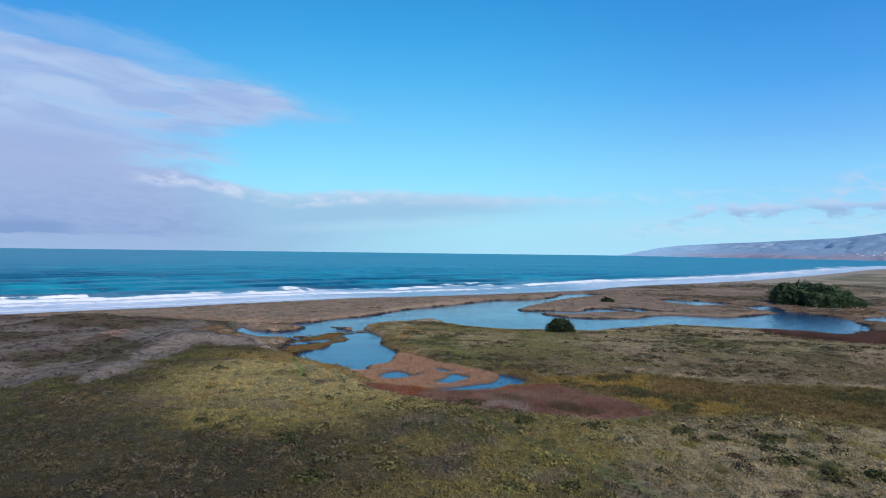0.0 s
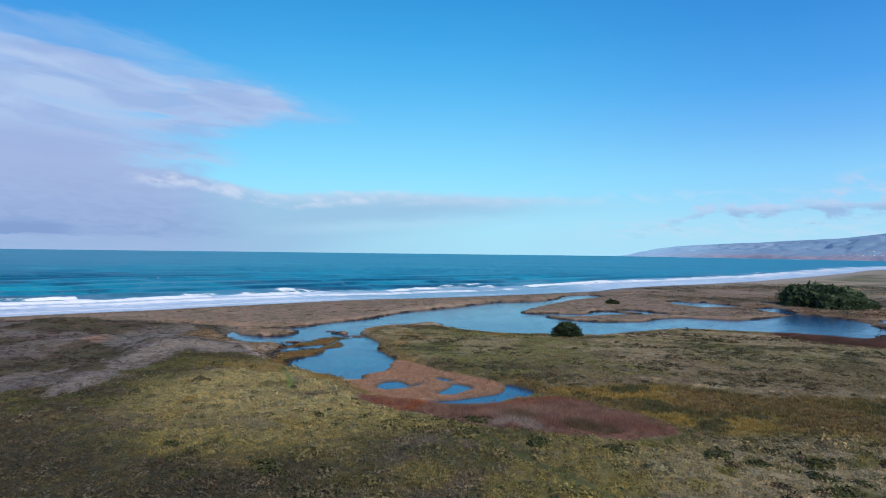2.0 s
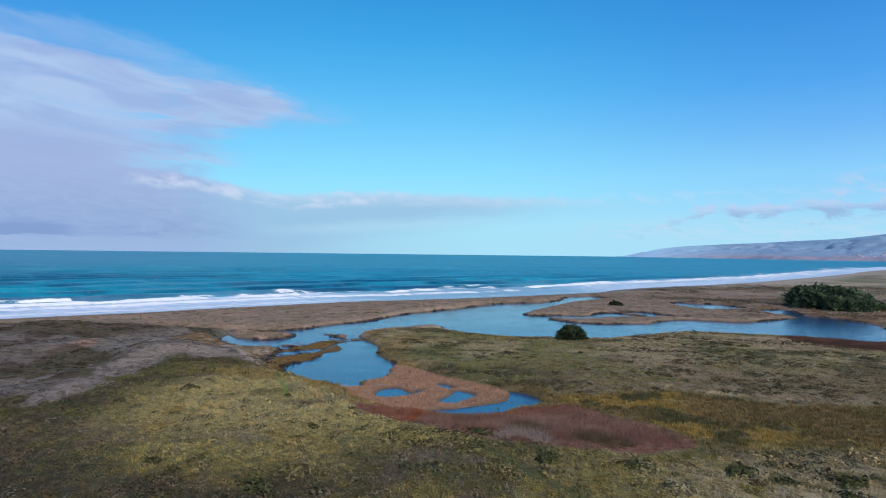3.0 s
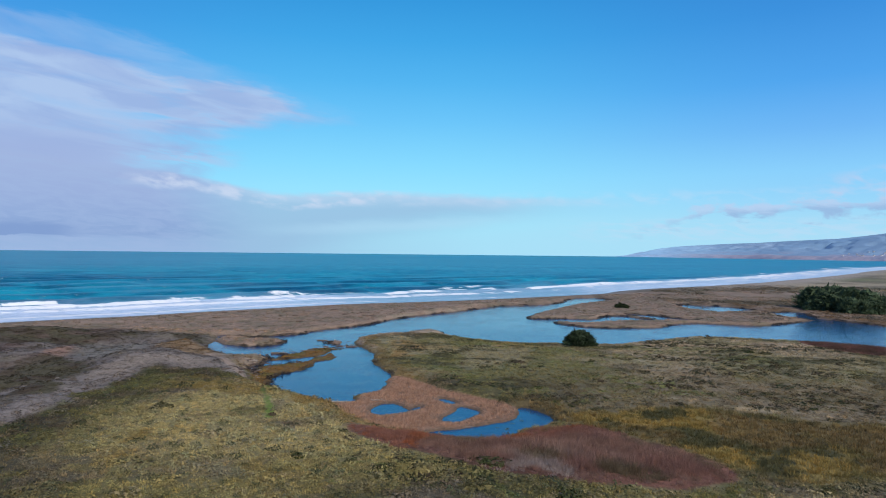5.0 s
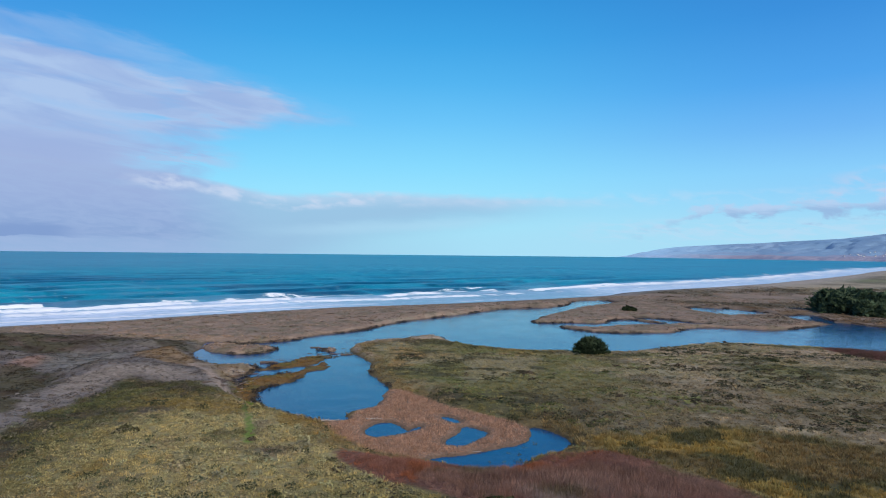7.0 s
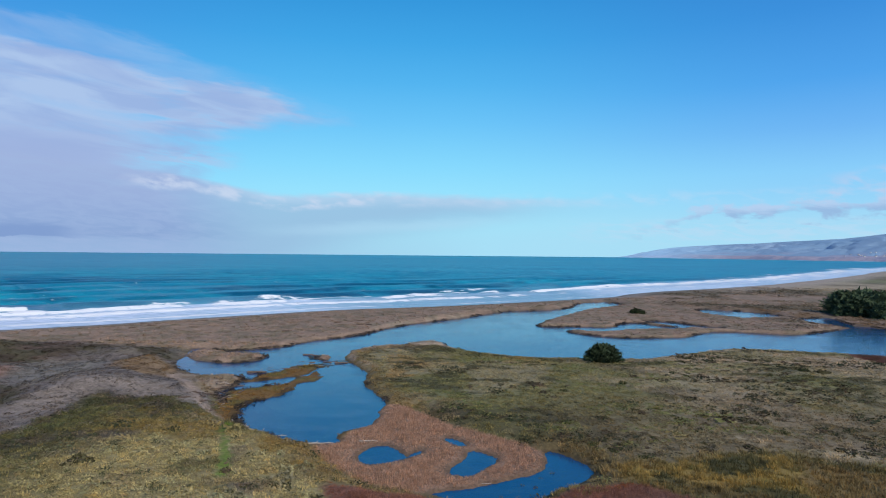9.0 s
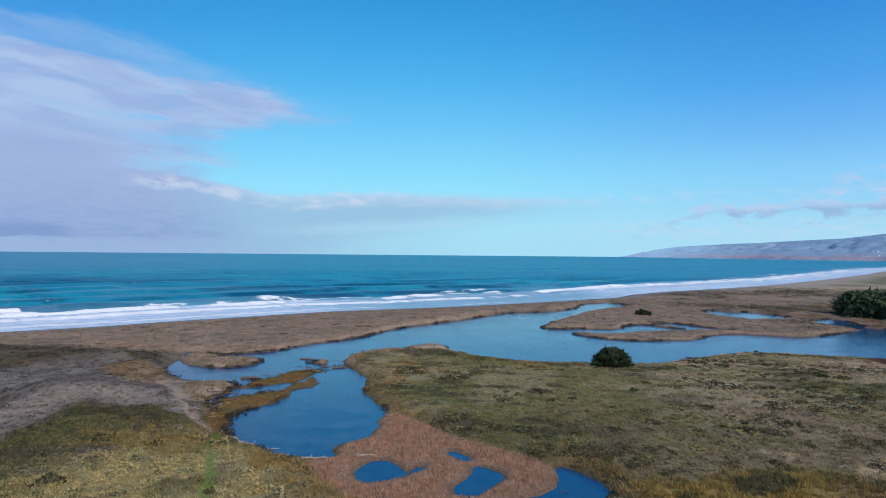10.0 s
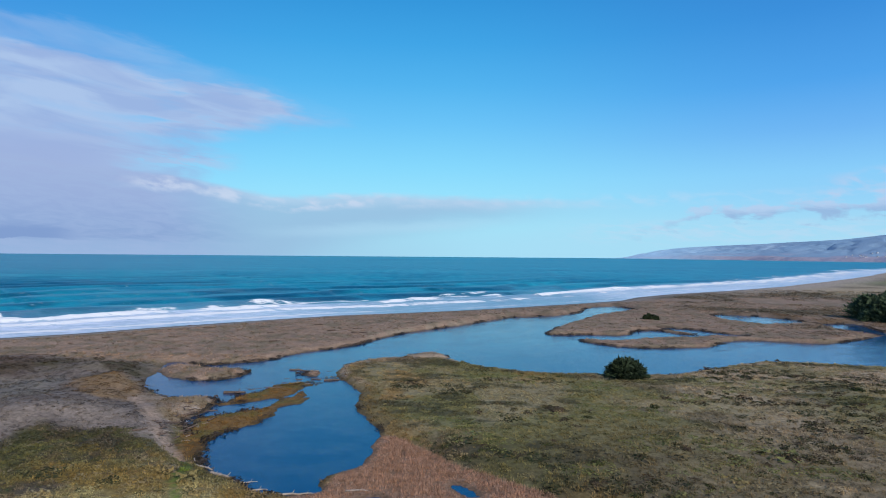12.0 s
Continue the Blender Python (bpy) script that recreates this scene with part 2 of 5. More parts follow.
M_LAGOON, nt, b = material("lagoon_water", 0.04, 0.62)
b.inputs["IOR"].default_value = 1.33
b.inputs["Base Color"].default_value = (0.002, 0.042, 0.118, 1)
b.inputs["Specular Tint"].default_value = (0.58, 0.97, 1.0, 1)
r1, r2 = noise_tex(nt, 2.6, 5.0, 0.65), noise_tex(nt, 0.035, 4.0, 0.6, (0.5, 1.0, 1.0))
nt.links.new(maprange(nt, r2.outputs[0], 0.35, 0.65, 0.05, 0.14), b.inputs["Roughness"])
bump(nt, b, r1.outputs[0], 0.26, 0.11)
r3 = noise_tex(nt, 0.16, 7.0, 0.75, (0.6, 1.0, 1.0))
gust = b.inputs["Normal"].links[0].from_node
nt.links.new(maprange(nt, r3.outputs[0], 0.42, 0.60, 0.14, 0.48), gust.inputs["Strength"])

M_SEA, nt, b = material("sea_water", 0.12, 0.42)
b.inputs["IOR"].default_value = 1.33
a = nt.nodes.new("ShaderNodeAttribute")
a.attribute_name = "foam"
s1 = noise_tex(nt, 0.35, 6.0, 0.65, (0.35, 1.0, 1.0))
s2 = noise_tex(nt, 0.05, 9.0, 0.75, (0.22, 1.0, 1.0))
s3 = noise_tex(nt, 0.20, 9.0, 0.78, (0.5, 1.0, 1.0))
s4 = noise_tex(nt, 0.006, 7.0, 0.7, (0.30, 1.0, 1.0))
mott = nt.nodes.new("ShaderNodeMix")
mott.inputs[0].default_value = 0.45
nt.links.new(s2.outputs[0], mott.inputs[2])
nt.links.new(s4.outputs[0], mott.inputs[3])
sepf = nt.nodes.new("ShaderNodeSeparateColor")
nt.links.new(a.outputs["Color"], sepf.inputs[0])
sub = node(nt, "ShaderNodeMath")
sub.operation = "ADD"
nt.links.new(sepf.outputs[0], sub.inputs[0])
nt.links.new(maprange(nt, s3.outputs[0], 0.30, 0.70, -0.6, 0.6), sub.inputs[1])
foam = maprange(nt, sub.outputs[0], 0.32, 0.62, 0.0, 1.0)
water = nt.nodes.new("ShaderNodeMix")
water.data_type = "RGBA"
water.inputs[6].default_value = (0.004, 0.100, 0.19, 1)
water.inputs[7].default_value = (0.010, 0.255, 0.335, 1)
nt.links.new(maprange(nt, mott.outputs[0], 0.36, 0.62, 0.0, 1.0), water.inputs[0])
deep = nt.nodes.new("ShaderNodeMix")
deep.data_type = "RGBA"
wash = nt.nodes.new("ShaderNodeMath")
wash.operation = "MULTIPLY"
nt.links.new(sepf.outputs[1], wash.inputs[0])
nt.links.new(maprange(nt, s3.outputs[0], 0.34, 0.62, 0.40, 1.25), wash.inputs[1])
wash.use_clamp = True
nt.links.new(wash.outputs[0], deep.inputs[0])
# shade of the steep wave fronts, mixed into the water colour by the blue channel
shaded_water = nt.nodes.new("ShaderNodeMix")
shaded_water.data_type = "RGBA"
nt.links.new(maprange(nt, sepf.outputs[2], 0.0, 1.0, 0.0, 0.8), shaded_water.inputs[0])
nt.links.new(water.outputs[2], shaded_water.inputs[6])
shaded_water.inputs[7].default_value = (0.001, 0.035, 0.085, 1)
nt.links.new(shaded_water.outputs[2], deep.inputs[6])
deep.inputs[7].default_value = (0.62, 0.68, 0.78, 1)
white = nt.nodes.new("ShaderNodeMix")
white.data_type = "RGBA"
nt.links.new(foam, white.inputs[0])
nt.links.new(deep.outputs[2], white.inputs[6])
white.inputs[7].default_value = (0.72, 0.73, 0.74, 1)
nt.links.new(white.outputs[2], b.inputs["Base Color"])
nt.links.new(maprange(nt, foam, 0.0, 1.0, 0.38, 0.9), b.inputs["Roughness"])
bump(nt, b, s1.outputs[0], 0.55, 1.2)


# ---- plan: outlines on the ground, metres ----
def smooth(pts, rounds=1, closed=True):
    p = np.array(pts, float)
    for _ in range(rounds):
        q = np.roll(p, -1, 0) if closed else p[1:]
        o = p if closed else p[:-1]
        p = np.stack([0.75 * o + 0.25 * q, 0.25 * o + 0.75 * q], 1).reshape(-1, 2)
    return p


def lattice(ix, iy, seed):
    h = (ix.astype(np.int64) * 374761393 + iy.astype(np.int64) * 668265263 + seed * 974711) & 0x7FFFFFFF
    h = ((h ^ (h >> 13)) * 1274126177) & 0x7FFFFFFF
    return ((h ^ (h >> 16)) & 0xFFFF) / 65535.0


def vnoise(x, y, size, seed=0):
    """Value noise 0..1 with cells of that size."""
    x, y = x / size, y / size
    ix, iy = np.floor(x), np.floor(y)
    fx, fy = x - ix, y - iy
    fx, fy = fx * fx * (3 - 2 * fx), fy * fy * (3 - 2 * fy)
    a, b2 = lattice(ix, iy, seed), lattice(ix + 1, iy, seed)
    c, d = lattice(ix, iy + 1, seed), lattice(ix + 1, iy + 1, seed)
    return (a * (1 - fx) + b2 * fx) * (1 - fy) + (c * (1 - fx) + d * fx) * fy


def fbm(x, y, size, octaves=4, seed=0):
    t, amp, tot = 0.0, 1.0, 0.0
    for k in range(octaves):
        t, tot = t + amp * vnoise(x, y, size / 2 ** k, seed + 17 * k), tot + amp
        amp *= 0.55
    return t / tot


def sdf(poly, x, y, far=60.0):
    """Signed distance to a closed outline, negative inside; far off it is cut short."""
    p = np.asarray(poly, float)
    out = np.full(x.shape, far)
    near = (x > p[:, 0].min() - far) & (x < p[:, 0].max() + far) & (y > p[:, 1].min() - far) & (y < p[:, 1].max() + far)
    px, py = x[near], y[near]
    best, inside = np.full(px.shape, 1e18), np.zeros(px.shape, bool)
    for (ax, ay), (bx, by) in zip(p, np.roll(p, -1, 0)):
        ex, ey = bx - ax, by - ay
        t = np.clip(((px - ax) * ex + (py - ay) * ey) / (ex * ex + ey * ey + 1e-12), 0, 1)
        best = np.minimum(best, (px - ax - t * ex) ** 2 + (py - ay - t * ey) ** 2)
        if ey != 0:
            inside ^= ((ay > py) != (by > py)) & (px < (py - ay) / ey * ex + ax)
    d = np.sqrt(best)
    out[near] = np.where(inside, -d, d)
    return out


def to_line(pts, x, y):
    """Distance to an open line, and the way along it."""
    p = np.asarray(pts, float)
    best, along, run = np.full(x.shape, 1e18), np.zeros(x.shape), 0.0
    for (ax, ay), (bx, by) in zip(p[:-1], p[1:]):
        ex, ey = bx - ax, by - ay
        n = math.hypot(ex, ey)
        t = np.clip(((x - ax) * ex + (y - ay) * ey) / (n * n), 0, 1)
        d = (x - ax - t * ex) ** 2 + (y - ay - t * ey) ** 2
        along = np.where(d < best, run + t * n, along)
        best = np.minimum(best, d)
        run += n
    return np.sqrt(best), along


LAGOON_NORTH = [(-79.5, 245), (-80.6, 254), (-84.3, 265), (-83.8, 269), (-77.4, 267.7), (-70.7, 263.3), (-63.8, 267.8), (-54.9, 273.4), (-48.9, 288.6),
                (-38.9, 297.5), (-31.4, 309.3), (-23.7, 329), (-14.3, 344.4), (-0.5, 360.3), (11.4, 373.9), (22.7, 392.8), (37.5, 412), (53.8, 416), (66.2, 422),
                (84.7, 448), (84, 462.7), (109.6, 491.8), (119.5, 470), (117.5, 454.7), (99.2, 433.5), (81, 416.6), (62.8, 382.5), (48.4, 357.8), (41.1, 338.6),
                (47.2, 338), (55, 334), (51.5, 322.5), (56.8, 313.5), (64.1, 305), (75.6, 302.4), (87.4, 305.4), (97.4, 307.2)]
LAGOON_EAST = [(104.6, 317), (117, 326.8), (131.9, 322.8), (144.7, 316.4), (159.7, 324.9), (186, 343), (198.6, 354), (201.4, 334), (207.9, 321.8), (199.4, 300.5),
               (195, 285), (185.7, 269.3), (169.7, 256.7), (161.5, 249), (152, 243.9), (147.4, 248.8), (143.8, 257), (137, 262.5), (130, 266), (121.8, 268.5),
               (110.5, 272), (98.5, 273.5), (90.3, 270.7), (78.3, 263), (67.8, 255.5), (61.4, 251.5), (54.1, 251)]
LAGOON_SOUTH = [(41.3, 252.4), (29.4, 253), (17.7, 255.9), (9.6, 264.3), (-0.6, 276), (-11, 277), (-19.2, 276.5), (-26.6, 271), (-31.8, 258), (-29.5, 247.8),
                (-25.5, 240.4), (-21.2, 232), (-20.6, 221.8), (-17.8, 208.7), (-13.9, 201.3), (-12.6, 196), (-13.7, 191.3), (-13.1, 185.4), (-13.9, 179.2),
                (-17.6, 176.9), (-19.6, 175.4), (-18.7, 171.6), (-19.4, 169.4), (-23, 168.9), (-26.7, 169.2), (-28.8, 172.3), (-32.5, 174.5), (-36.3, 177.5),
                (-39.9, 181.2), (-41.6, 185.8), (-44, 195), (-48.8, 197), (-53.0, 205), (-51.2, 210), (-50.9, 214), (-50.8, 219), (-54.8, 224.3), (-59.6, 222.2), (-65, 223), (-71.7, 231), (-77, 240)]
LAGOON = smooth(LAGOON_NORTH + LAGOON_EAST + LAGOON_SOUTH)
MARSHES = [smooth([(-45.8, 185.7), (-49.2, 196.3), (-49.8, 203.4), (-47.5, 208.1), (-44.3, 211.1), (-41.2, 215.3), (-37.8, 219.2), (-36.0, 228.3), (-34.8, 236.0), (-33.3, 222.3),
                   (-36.9, 213.4), (-38.1, 204.7), (-40.7, 198.6), (-42.3, 193.8), (-41.6, 187.5), (-39.6, 180.5), (-42.5, 180)]),
           smooth([(-50, 216.8), (-49, 222.9), (-47.4, 229.1), (-44.4, 236.0), (-39.6, 241), (-35.5, 239.5), (-36.2, 229.5), (-39.2, 224.0), (-43.1, 221.6), (-46.7, 219.6)])]
SPIT = smooth([(-67.8, 221), (-62.0, 215.1), (-58, 207), (-53.4, 202.4), (-51.2, 208), (-51.2, 213.4), (-51.4, 219.9), (-55.2, 223.5), (-59.7, 221.2)])
ISLES = [smooth([(-81.5, 255.5), (-80.2, 262), (-72.0, 262.6), (-66.5, 256.2), (-56, 257.2), (-54.6, 252), (-56.2, 247), (-61, 242.4), (-68, 242.6), (-76, 248.5)]),
         smooth([(-14.5, 279), (-11.5, 283.5), (-6, 287.5), (-0.8, 284.5), (1, 278.5), (-6, 276.5)]),
         smooth([(-40, 252), (-38, 257), (-35, 253), (-36, 248)])]
POOLS = [smooth(p) for p in (
    [(44, 334), (52, 338), (60, 340.5), (76, 336.5), (84, 354), (94, 357.5), (99, 343), (112, 340), (102.6, 329), (84, 327.5), (72, 321), (61.3, 319), (54, 325), (45, 330)],
    [(96, 367), (108, 365), (118, 349), (128, 339), (119, 330), (108, 340), (100, 352)],
    [(-14.9, 162), (-13.6, 166.7), (-10.9, 169.2), (-8.3, 167), (-6.4, 163.9), (-6.3, 161.8), (-9.4, 159.9), (-12.4, 158.6)],
    [(-6.9, 163.6), (-4.3, 166.9), (-3.6, 165.5), (-6.1, 162.2)],
    [(-0.6, 156.2), (3, 162.9), (3.5, 166.8), (6.4, 165.6), (8.6, 161.6), (5.3, 157.4), (3.4, 154.2), (0, 155.2)],
    [(-3.2, 148.3), (0.2, 149.6), (4.3, 151), (8.7, 154.2), (13.4, 156.4), (15.7, 160.7), (16.2, 166.4), (18.3, 165.2), (22.4, 158.6), (19.4, 152.8),
     (14, 149.8), (11.6, 144.7), (6.7, 143.8), (2.8, 144.4), (0.2, 146.4)],
    [(-0.4, 173.2), (0.8, 172.8), (2.2, 170.9), (3.4, 169.3), (2.8, 168.3), (1.7, 169), (0.4, 170.9)],
    [(152, 434), (164, 431), (176.4, 427), (190, 396), (163, 380), (153, 383), (146.7, 396.6), (147, 412)],
    [(184, 390), (195, 384), (210, 396), (201, 373), (190, 337), (180, 352), (180, 366)],
    [(247, 366), (275, 372), (262, 352), (245, 351)],
    [(213, 322), (250, 338), (240, 305), (206, 293)])]
COAST = [(-4600, -3300), (-900, -290), (-179.2, 310), (-148, 332), (-130, 351), (-108.9, 369), (-79.9, 394), (-59.4, 410), (-0.4, 440), (38, 465), (82.8, 497),
         (132, 535), (156.6, 573), (198.5, 616), (273, 672), (385, 770), (600, 995), (1096, 1555), (1230, 1680), (1550, 1950), (2300, 2350), (2750, 2900), (2480, 3350), (2230, 3700), (1920, 4200), (1520, 4700), (1390, 4950)]
LAND = COAST + [(7000, 7000), (7000, -6000), (-6000, -6000)]
REEDS = smooth([(-14.3, 190.9), (-12.4, 196.9), (-7.2, 191.3), (0.2, 179.6), (5.3, 175.6), (12.3, 169.3), (16.4, 163), (16, 158), (12, 150), (4.3, 147), (-2.3, 147.9),
                (-9.9, 149.5), (-16.7, 157), (-23, 167.8), (-18.6, 169.4), (-17, 178)])
THICKET = smooth([(-18, 147.5), (-9, 145.6), (1, 142.6), (7, 141), (12, 143), (17, 147.5), (24, 149.5), (31, 143), (38, 136), (42, 127), (38.5, 119.5), (28, 117), (13.8, 119),
                  (5, 122.5), (-1.7, 128.5), (-7, 132.5), (-13, 138)])
THICKET_EAST = smooth([(131, 267), (138.3, 259.5), (147, 247), (156, 243), (168, 253), (188, 266), (240, 268), (230, 230), (154, 217), (138, 223), (126.5, 233)])
OCHRE = smooth([(17, 170), (25.5, 152.7), (49.7, 163), (61.3, 157), (70, 148.7), (84.3, 150.6), (125, 146), (140, 110), (80.6, 114), (75.6, 122), (63.3, 127), (48.5, 121.4),
                (43.5, 124), (38, 141), (24, 151)])
DUNES = smooth([(-42, 181), (-47, 182), (-58, 190.5), (-66, 191.5), (-74, 187), (-72, 172), (-71.5, 162), (-69, 152), (-70.5, 142), (-75, 137), (-80, 147), (-90, 138), (-110, 132),
                (-180, 120), (-260, 130), (-330, 190), (-200, 268), (-150, 262), (-104, 268), (-84, 262), (-78, 245), (-66, 223), (-54, 205)])
SCRUB = [smooth(p) for p in ([(-121, 176), (-105, 157), (-97, 170), (-82, 177), (-87, 192), (-99, 203), (-111, 208), (-107, 192)], [(-88, 171), (-82, 170.5), (-79, 167), (-80, 160), (-88, 162)],
                             [(-150, 247), (-129, 250), (-116, 257), (-104, 268), (-84, 256), (-80, 243), (-88, 246), (-100, 255), (-110, 245), (-115, 233), (-135, 226), (-160, 230)],
                             [(-150, 200), (-130, 205), (-128, 215), (-150, 218), (-185, 215)])]
RUBBLE = smooth([(-117, 229), (-105, 237), (-96, 241), (-86, 210), (-91, 199), (-102, 205)])
RUSTY = smooth([(-93, 237), (-87, 245), (-74, 230), (-62, 213), (-68, 209), (-81, 214)])
PINK = smooth([(-108, 200), (-113, 214), (-110, 220), (-103, 210), (-104, 200)])
SAND_PATH = [(-76, 140), (-73, 150), (-75, 160), (-78, 175), (-79, 187), (-75, 196), (-70, 199), (-59, 193), (-51, 186), (-44, 178)]
SAND_PATH_2 = [(-78, 175), (-88, 170), (-98, 160), (-120, 150)]
DIRT_TRACK = [(-66.5, 213.9), (-57.9, 202.3), (-50.5, 190.7), (-44.5, 182.6), (-41.9, 179.7)]
GREEN_TRACK = [(-41.9, 179.7), (-39, 175), (-37.8, 170.7), (-37.3, 166.6), (-35.1, 162), (-34.2, 159), (-31.8, 153), (-30.3, 147)]
PALE_STRIP = [(50, 167), (62, 161), (74, 154), (88, 155), (110, 150), (130, 147)]
GREEN_TRACK_2 = [(4, 122), (9, 112), (16, 101), (24, 90), (32, 80)]


def land_fields(x, y):
    """Distances that shape the ground: to the lagoon water (negative in it), to the sea (positive on land)."""
    wig = (fbm(x, y, 9.0, 3, 5) - 0.5) * 3.2 + (fbm(x, y, 2.4, 2, 9) - 0.5) * 2.2
    w = sdf(LAGOON, x, y) + wig * 0.55
    for p in ISLES:
        w = np.maximum(w, -(sdf(p, x, y) + wig * 0.6))
    marsh = np.minimum(sdf(MARSHES[0], x, y), sdf(MARSHES[1], x, y)) + wig * 1.5 - 0.1
    w = np.maximum(w, -marsh)
    for p in POOLS:
        w = np.minimum(w, sdf(p, x, y) + wig * 0.35 - 0.1)
    sea, along = to_line(COAST, x, y)
    sea = np.where(sdf(LAND, x, y, 20000.0) < 0, sea, -sea)
    return w, sea, along, marsh, wig


def bell(x, y, cx, cy, rx, ry):
    return np.exp(-((x - cx) / rx) ** 2 - ((y - cy) / ry) ** 2)


def sstep(v, a, b):
    t = np.clip((v - a) / (b - a), 0, 1)
    return t * t * (3 - 2 * t)


def relief(x, y, w, sea):
    h = 1.1 + 1.2 * (fbm(x, y, 60, 3, 2) - 0.5) + 0.9 * (fbm(x, y, 14, 3, 3) - 0.5)
    h += 3.3 * bell(x, y, -54, 158, 26, 34) + 2.2 * bell(x, y, -10, 105, 50, 28) + 1.8 * bell(x, y, -70, 90, 60, 40)
    h += 1.2 * bell(x, y, 90, 215, 70, 28)
    dune = sstep(sdf(DUNES, x, y), 8, -14)
    h += dune * (0.6 + 3.4 * bell(x, y, -78, 208, 15, 26) + 2.4 * bell(x, y, -110, 208, 20, 14) + 2.6 * bell(x, y, -128, 248, 30, 10)
                 + 3.5 * bell(x, y, -150, 160, 45, 20) + 5.0 * (fbm(x, y, 24, 3, 8) - 0.5) + 1.3 * (fbm(x, y, 6, 3, 18) - 0.5))
    h += (1.0 + 2.0 * (fbm(x, y, 24, 3, 27) - 0.45) * sstep(x, -20, -70)) * sstep(sea, 8, 30) * sstep(sea, 110, 50)
    h += sstep(x, 330, 900) * (6 + 10 * (fbm(x, y, 400, 3, 21) - 0.4)) * sstep(sea, 20, 200)
    h = np.maximum(h, 0.35)
    wet = np.maximum(sstep(sdf(REEDS, x, y), 6, 0), sstep(np.minimum(sdf(MARSHES[0], x, y), sdf(MARSHES[1], x, y)), 4, 0))
    h = h + (0.28 - h) * wet
    bank = np.where(w > 0, np.minimum(h, 0.10 + 0.42 * w), np.maximum(-1.2, 0.25 * w - 0.02))
    h = np.where(w < 20, np.minimum(h, bank), h)
    beach = np.where(sea > 0, np.minimum(h, 0.02 + 0.075 * sea), np.maximum(-6.0, 0.08 * sea))
    return np.where(sea < 45, np.minimum(h, beach), h)


def lerp(a, b2, f):
    return a + (np.asarray(b2) - a) * f[:, None]


def cover_colour(x, y, w, sea, marsh, wig):
    """What grows or lies at each place, as a base colour; some cloud shade is painted in."""
    n1, n2, n3 = fbm(x, y, 18, 4, 31), fbm(x, y, 5, 4, 37), fbm(x, y, 45, 3, 41)
    n4 = vnoise(x, y, 1.3, 43)
    c = np.tile(np.array([0.108, 0.096, 0.04]), (len(x), 1))
    c = lerp(c, (0.128, 0.104, 0.075), sstep(n2, 0.45, 0.62))
    c = lerp(c, (0.20, 0.165, 0.055), sstep(n1, 0.50, 0.64) * 0.75)
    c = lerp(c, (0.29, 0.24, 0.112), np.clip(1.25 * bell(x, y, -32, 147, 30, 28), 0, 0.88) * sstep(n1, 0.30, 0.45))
    c = lerp(c, (0.17, 0.115, 0.05), sstep(sdf(REEDS, x, y) + wig, 9, 3) * sstep(x, 2, -6) * 0.7)
    # dark scrub along the dunes; further left its colour also carries painted cloud shade
    shaded_heath = np.maximum(sstep(x + 20 * (n3 - 0.5), -42, -66) * sstep(y, 172, 150) * 0.8, sstep(sdf(DUNES, x, y) + wig * 3, 19, 4) * sstep(x, -40, -52) * sstep(y, 198, 188) * 0.85)
    c = lerp(c, (0.060, 0.060, 0.026), shaded_heath)
    c = lerp(c, (0.066, 0.051, 0.038), shaded_heath * sstep(n2, 0.46, 0.56) * 0.8)
    c = lerp(c, (0.105, 0.103, 0.036), shaded_heath * sstep(fbm(x, y * 1.4, 9, 4, 35), 0.54, 0.63) * 0.7)
    # cloud shade over the near left slope, put into the cover colour
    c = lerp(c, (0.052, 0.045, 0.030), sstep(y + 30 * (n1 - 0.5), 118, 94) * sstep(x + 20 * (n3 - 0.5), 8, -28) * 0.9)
    c = lerp(c, (0.21, 0.148, 0.05), sstep(fbm(x, y, 11, 4, 33), 0.53, 0.63) * sstep(x, 0, -14) * sstep(x, -72, -60) * sstep(y, 112, 124) * 0.8 * (1 - shaded_heath))
    # open field east of the pond
    f = sstep(x + (n3 - 0.5) * 40, -12, 12) * sstep(y - 0.12 * x, 118, 140)
    f = np.maximum(f, sstep(y, 184, 198) * sstep(x, -42, -30) * sstep(marsh, 1, 3))
    field = np.tile(np.array([0.200, 0.170, 0.096]), (len(x), 1))
    field = lerp(field, (0.135, 0.126, 0.052), sstep(n1 - 0.0012 * (x - 20), 0.40, 0.56) * 0.9)
    field = lerp(field, (0.22, 0.15, 0.065), sstep(fbm(x, y, 13, 4, 47), 0.55, 0.68) * sstep(x, 45, 15) * 0.8)
    field = lerp(field, (0.062, 0.06, 0.032), sstep(fbm(x * 0.6, y, 6, 4, 49), 0.55, 0.62) * 0.8)
    field = lerp(field, (0.28, 0.22, 0.15), sstep(x, 25, 80) * sstep(n3, 0.3, 0.5) * sstep(fbm(x * 0.5, y, 10, 4, 53), 0.40, 0.5))
    field = lerp(field, (0.125, 0.096, 0.055), sstep(y, 215, 172) * sstep(x, 5, 30) * 0.7)
    c = c + (field - c) * f[:, None]
    near = sstep(y, 135, 105) * sstep(x, 20, 45)
    c = lerp(c, (0.245, 0.20, 0.118), near * sstep(n2, 0.30, 0.46))
    edge = wig * 1.3
    och = sstep(sdf(OCHRE, x, y) + edge, 4, -3)
    c = lerp(c, (0.197, 0.137, 0.040), och)
    c = lerp(c, (0.098, 0.08, 0.034), och * sstep(x + 40 * (n1 - 0.5), 40, 75) * 0.85)
    c = lerp(c, (0.07, 0.064, 0.028), och * sstep(n2, 0.49, 0.56))
    c = lerp(c, (0.15, 0.10, 0.045), och * sstep(n1, 0.54, 0.64) * 0.6)
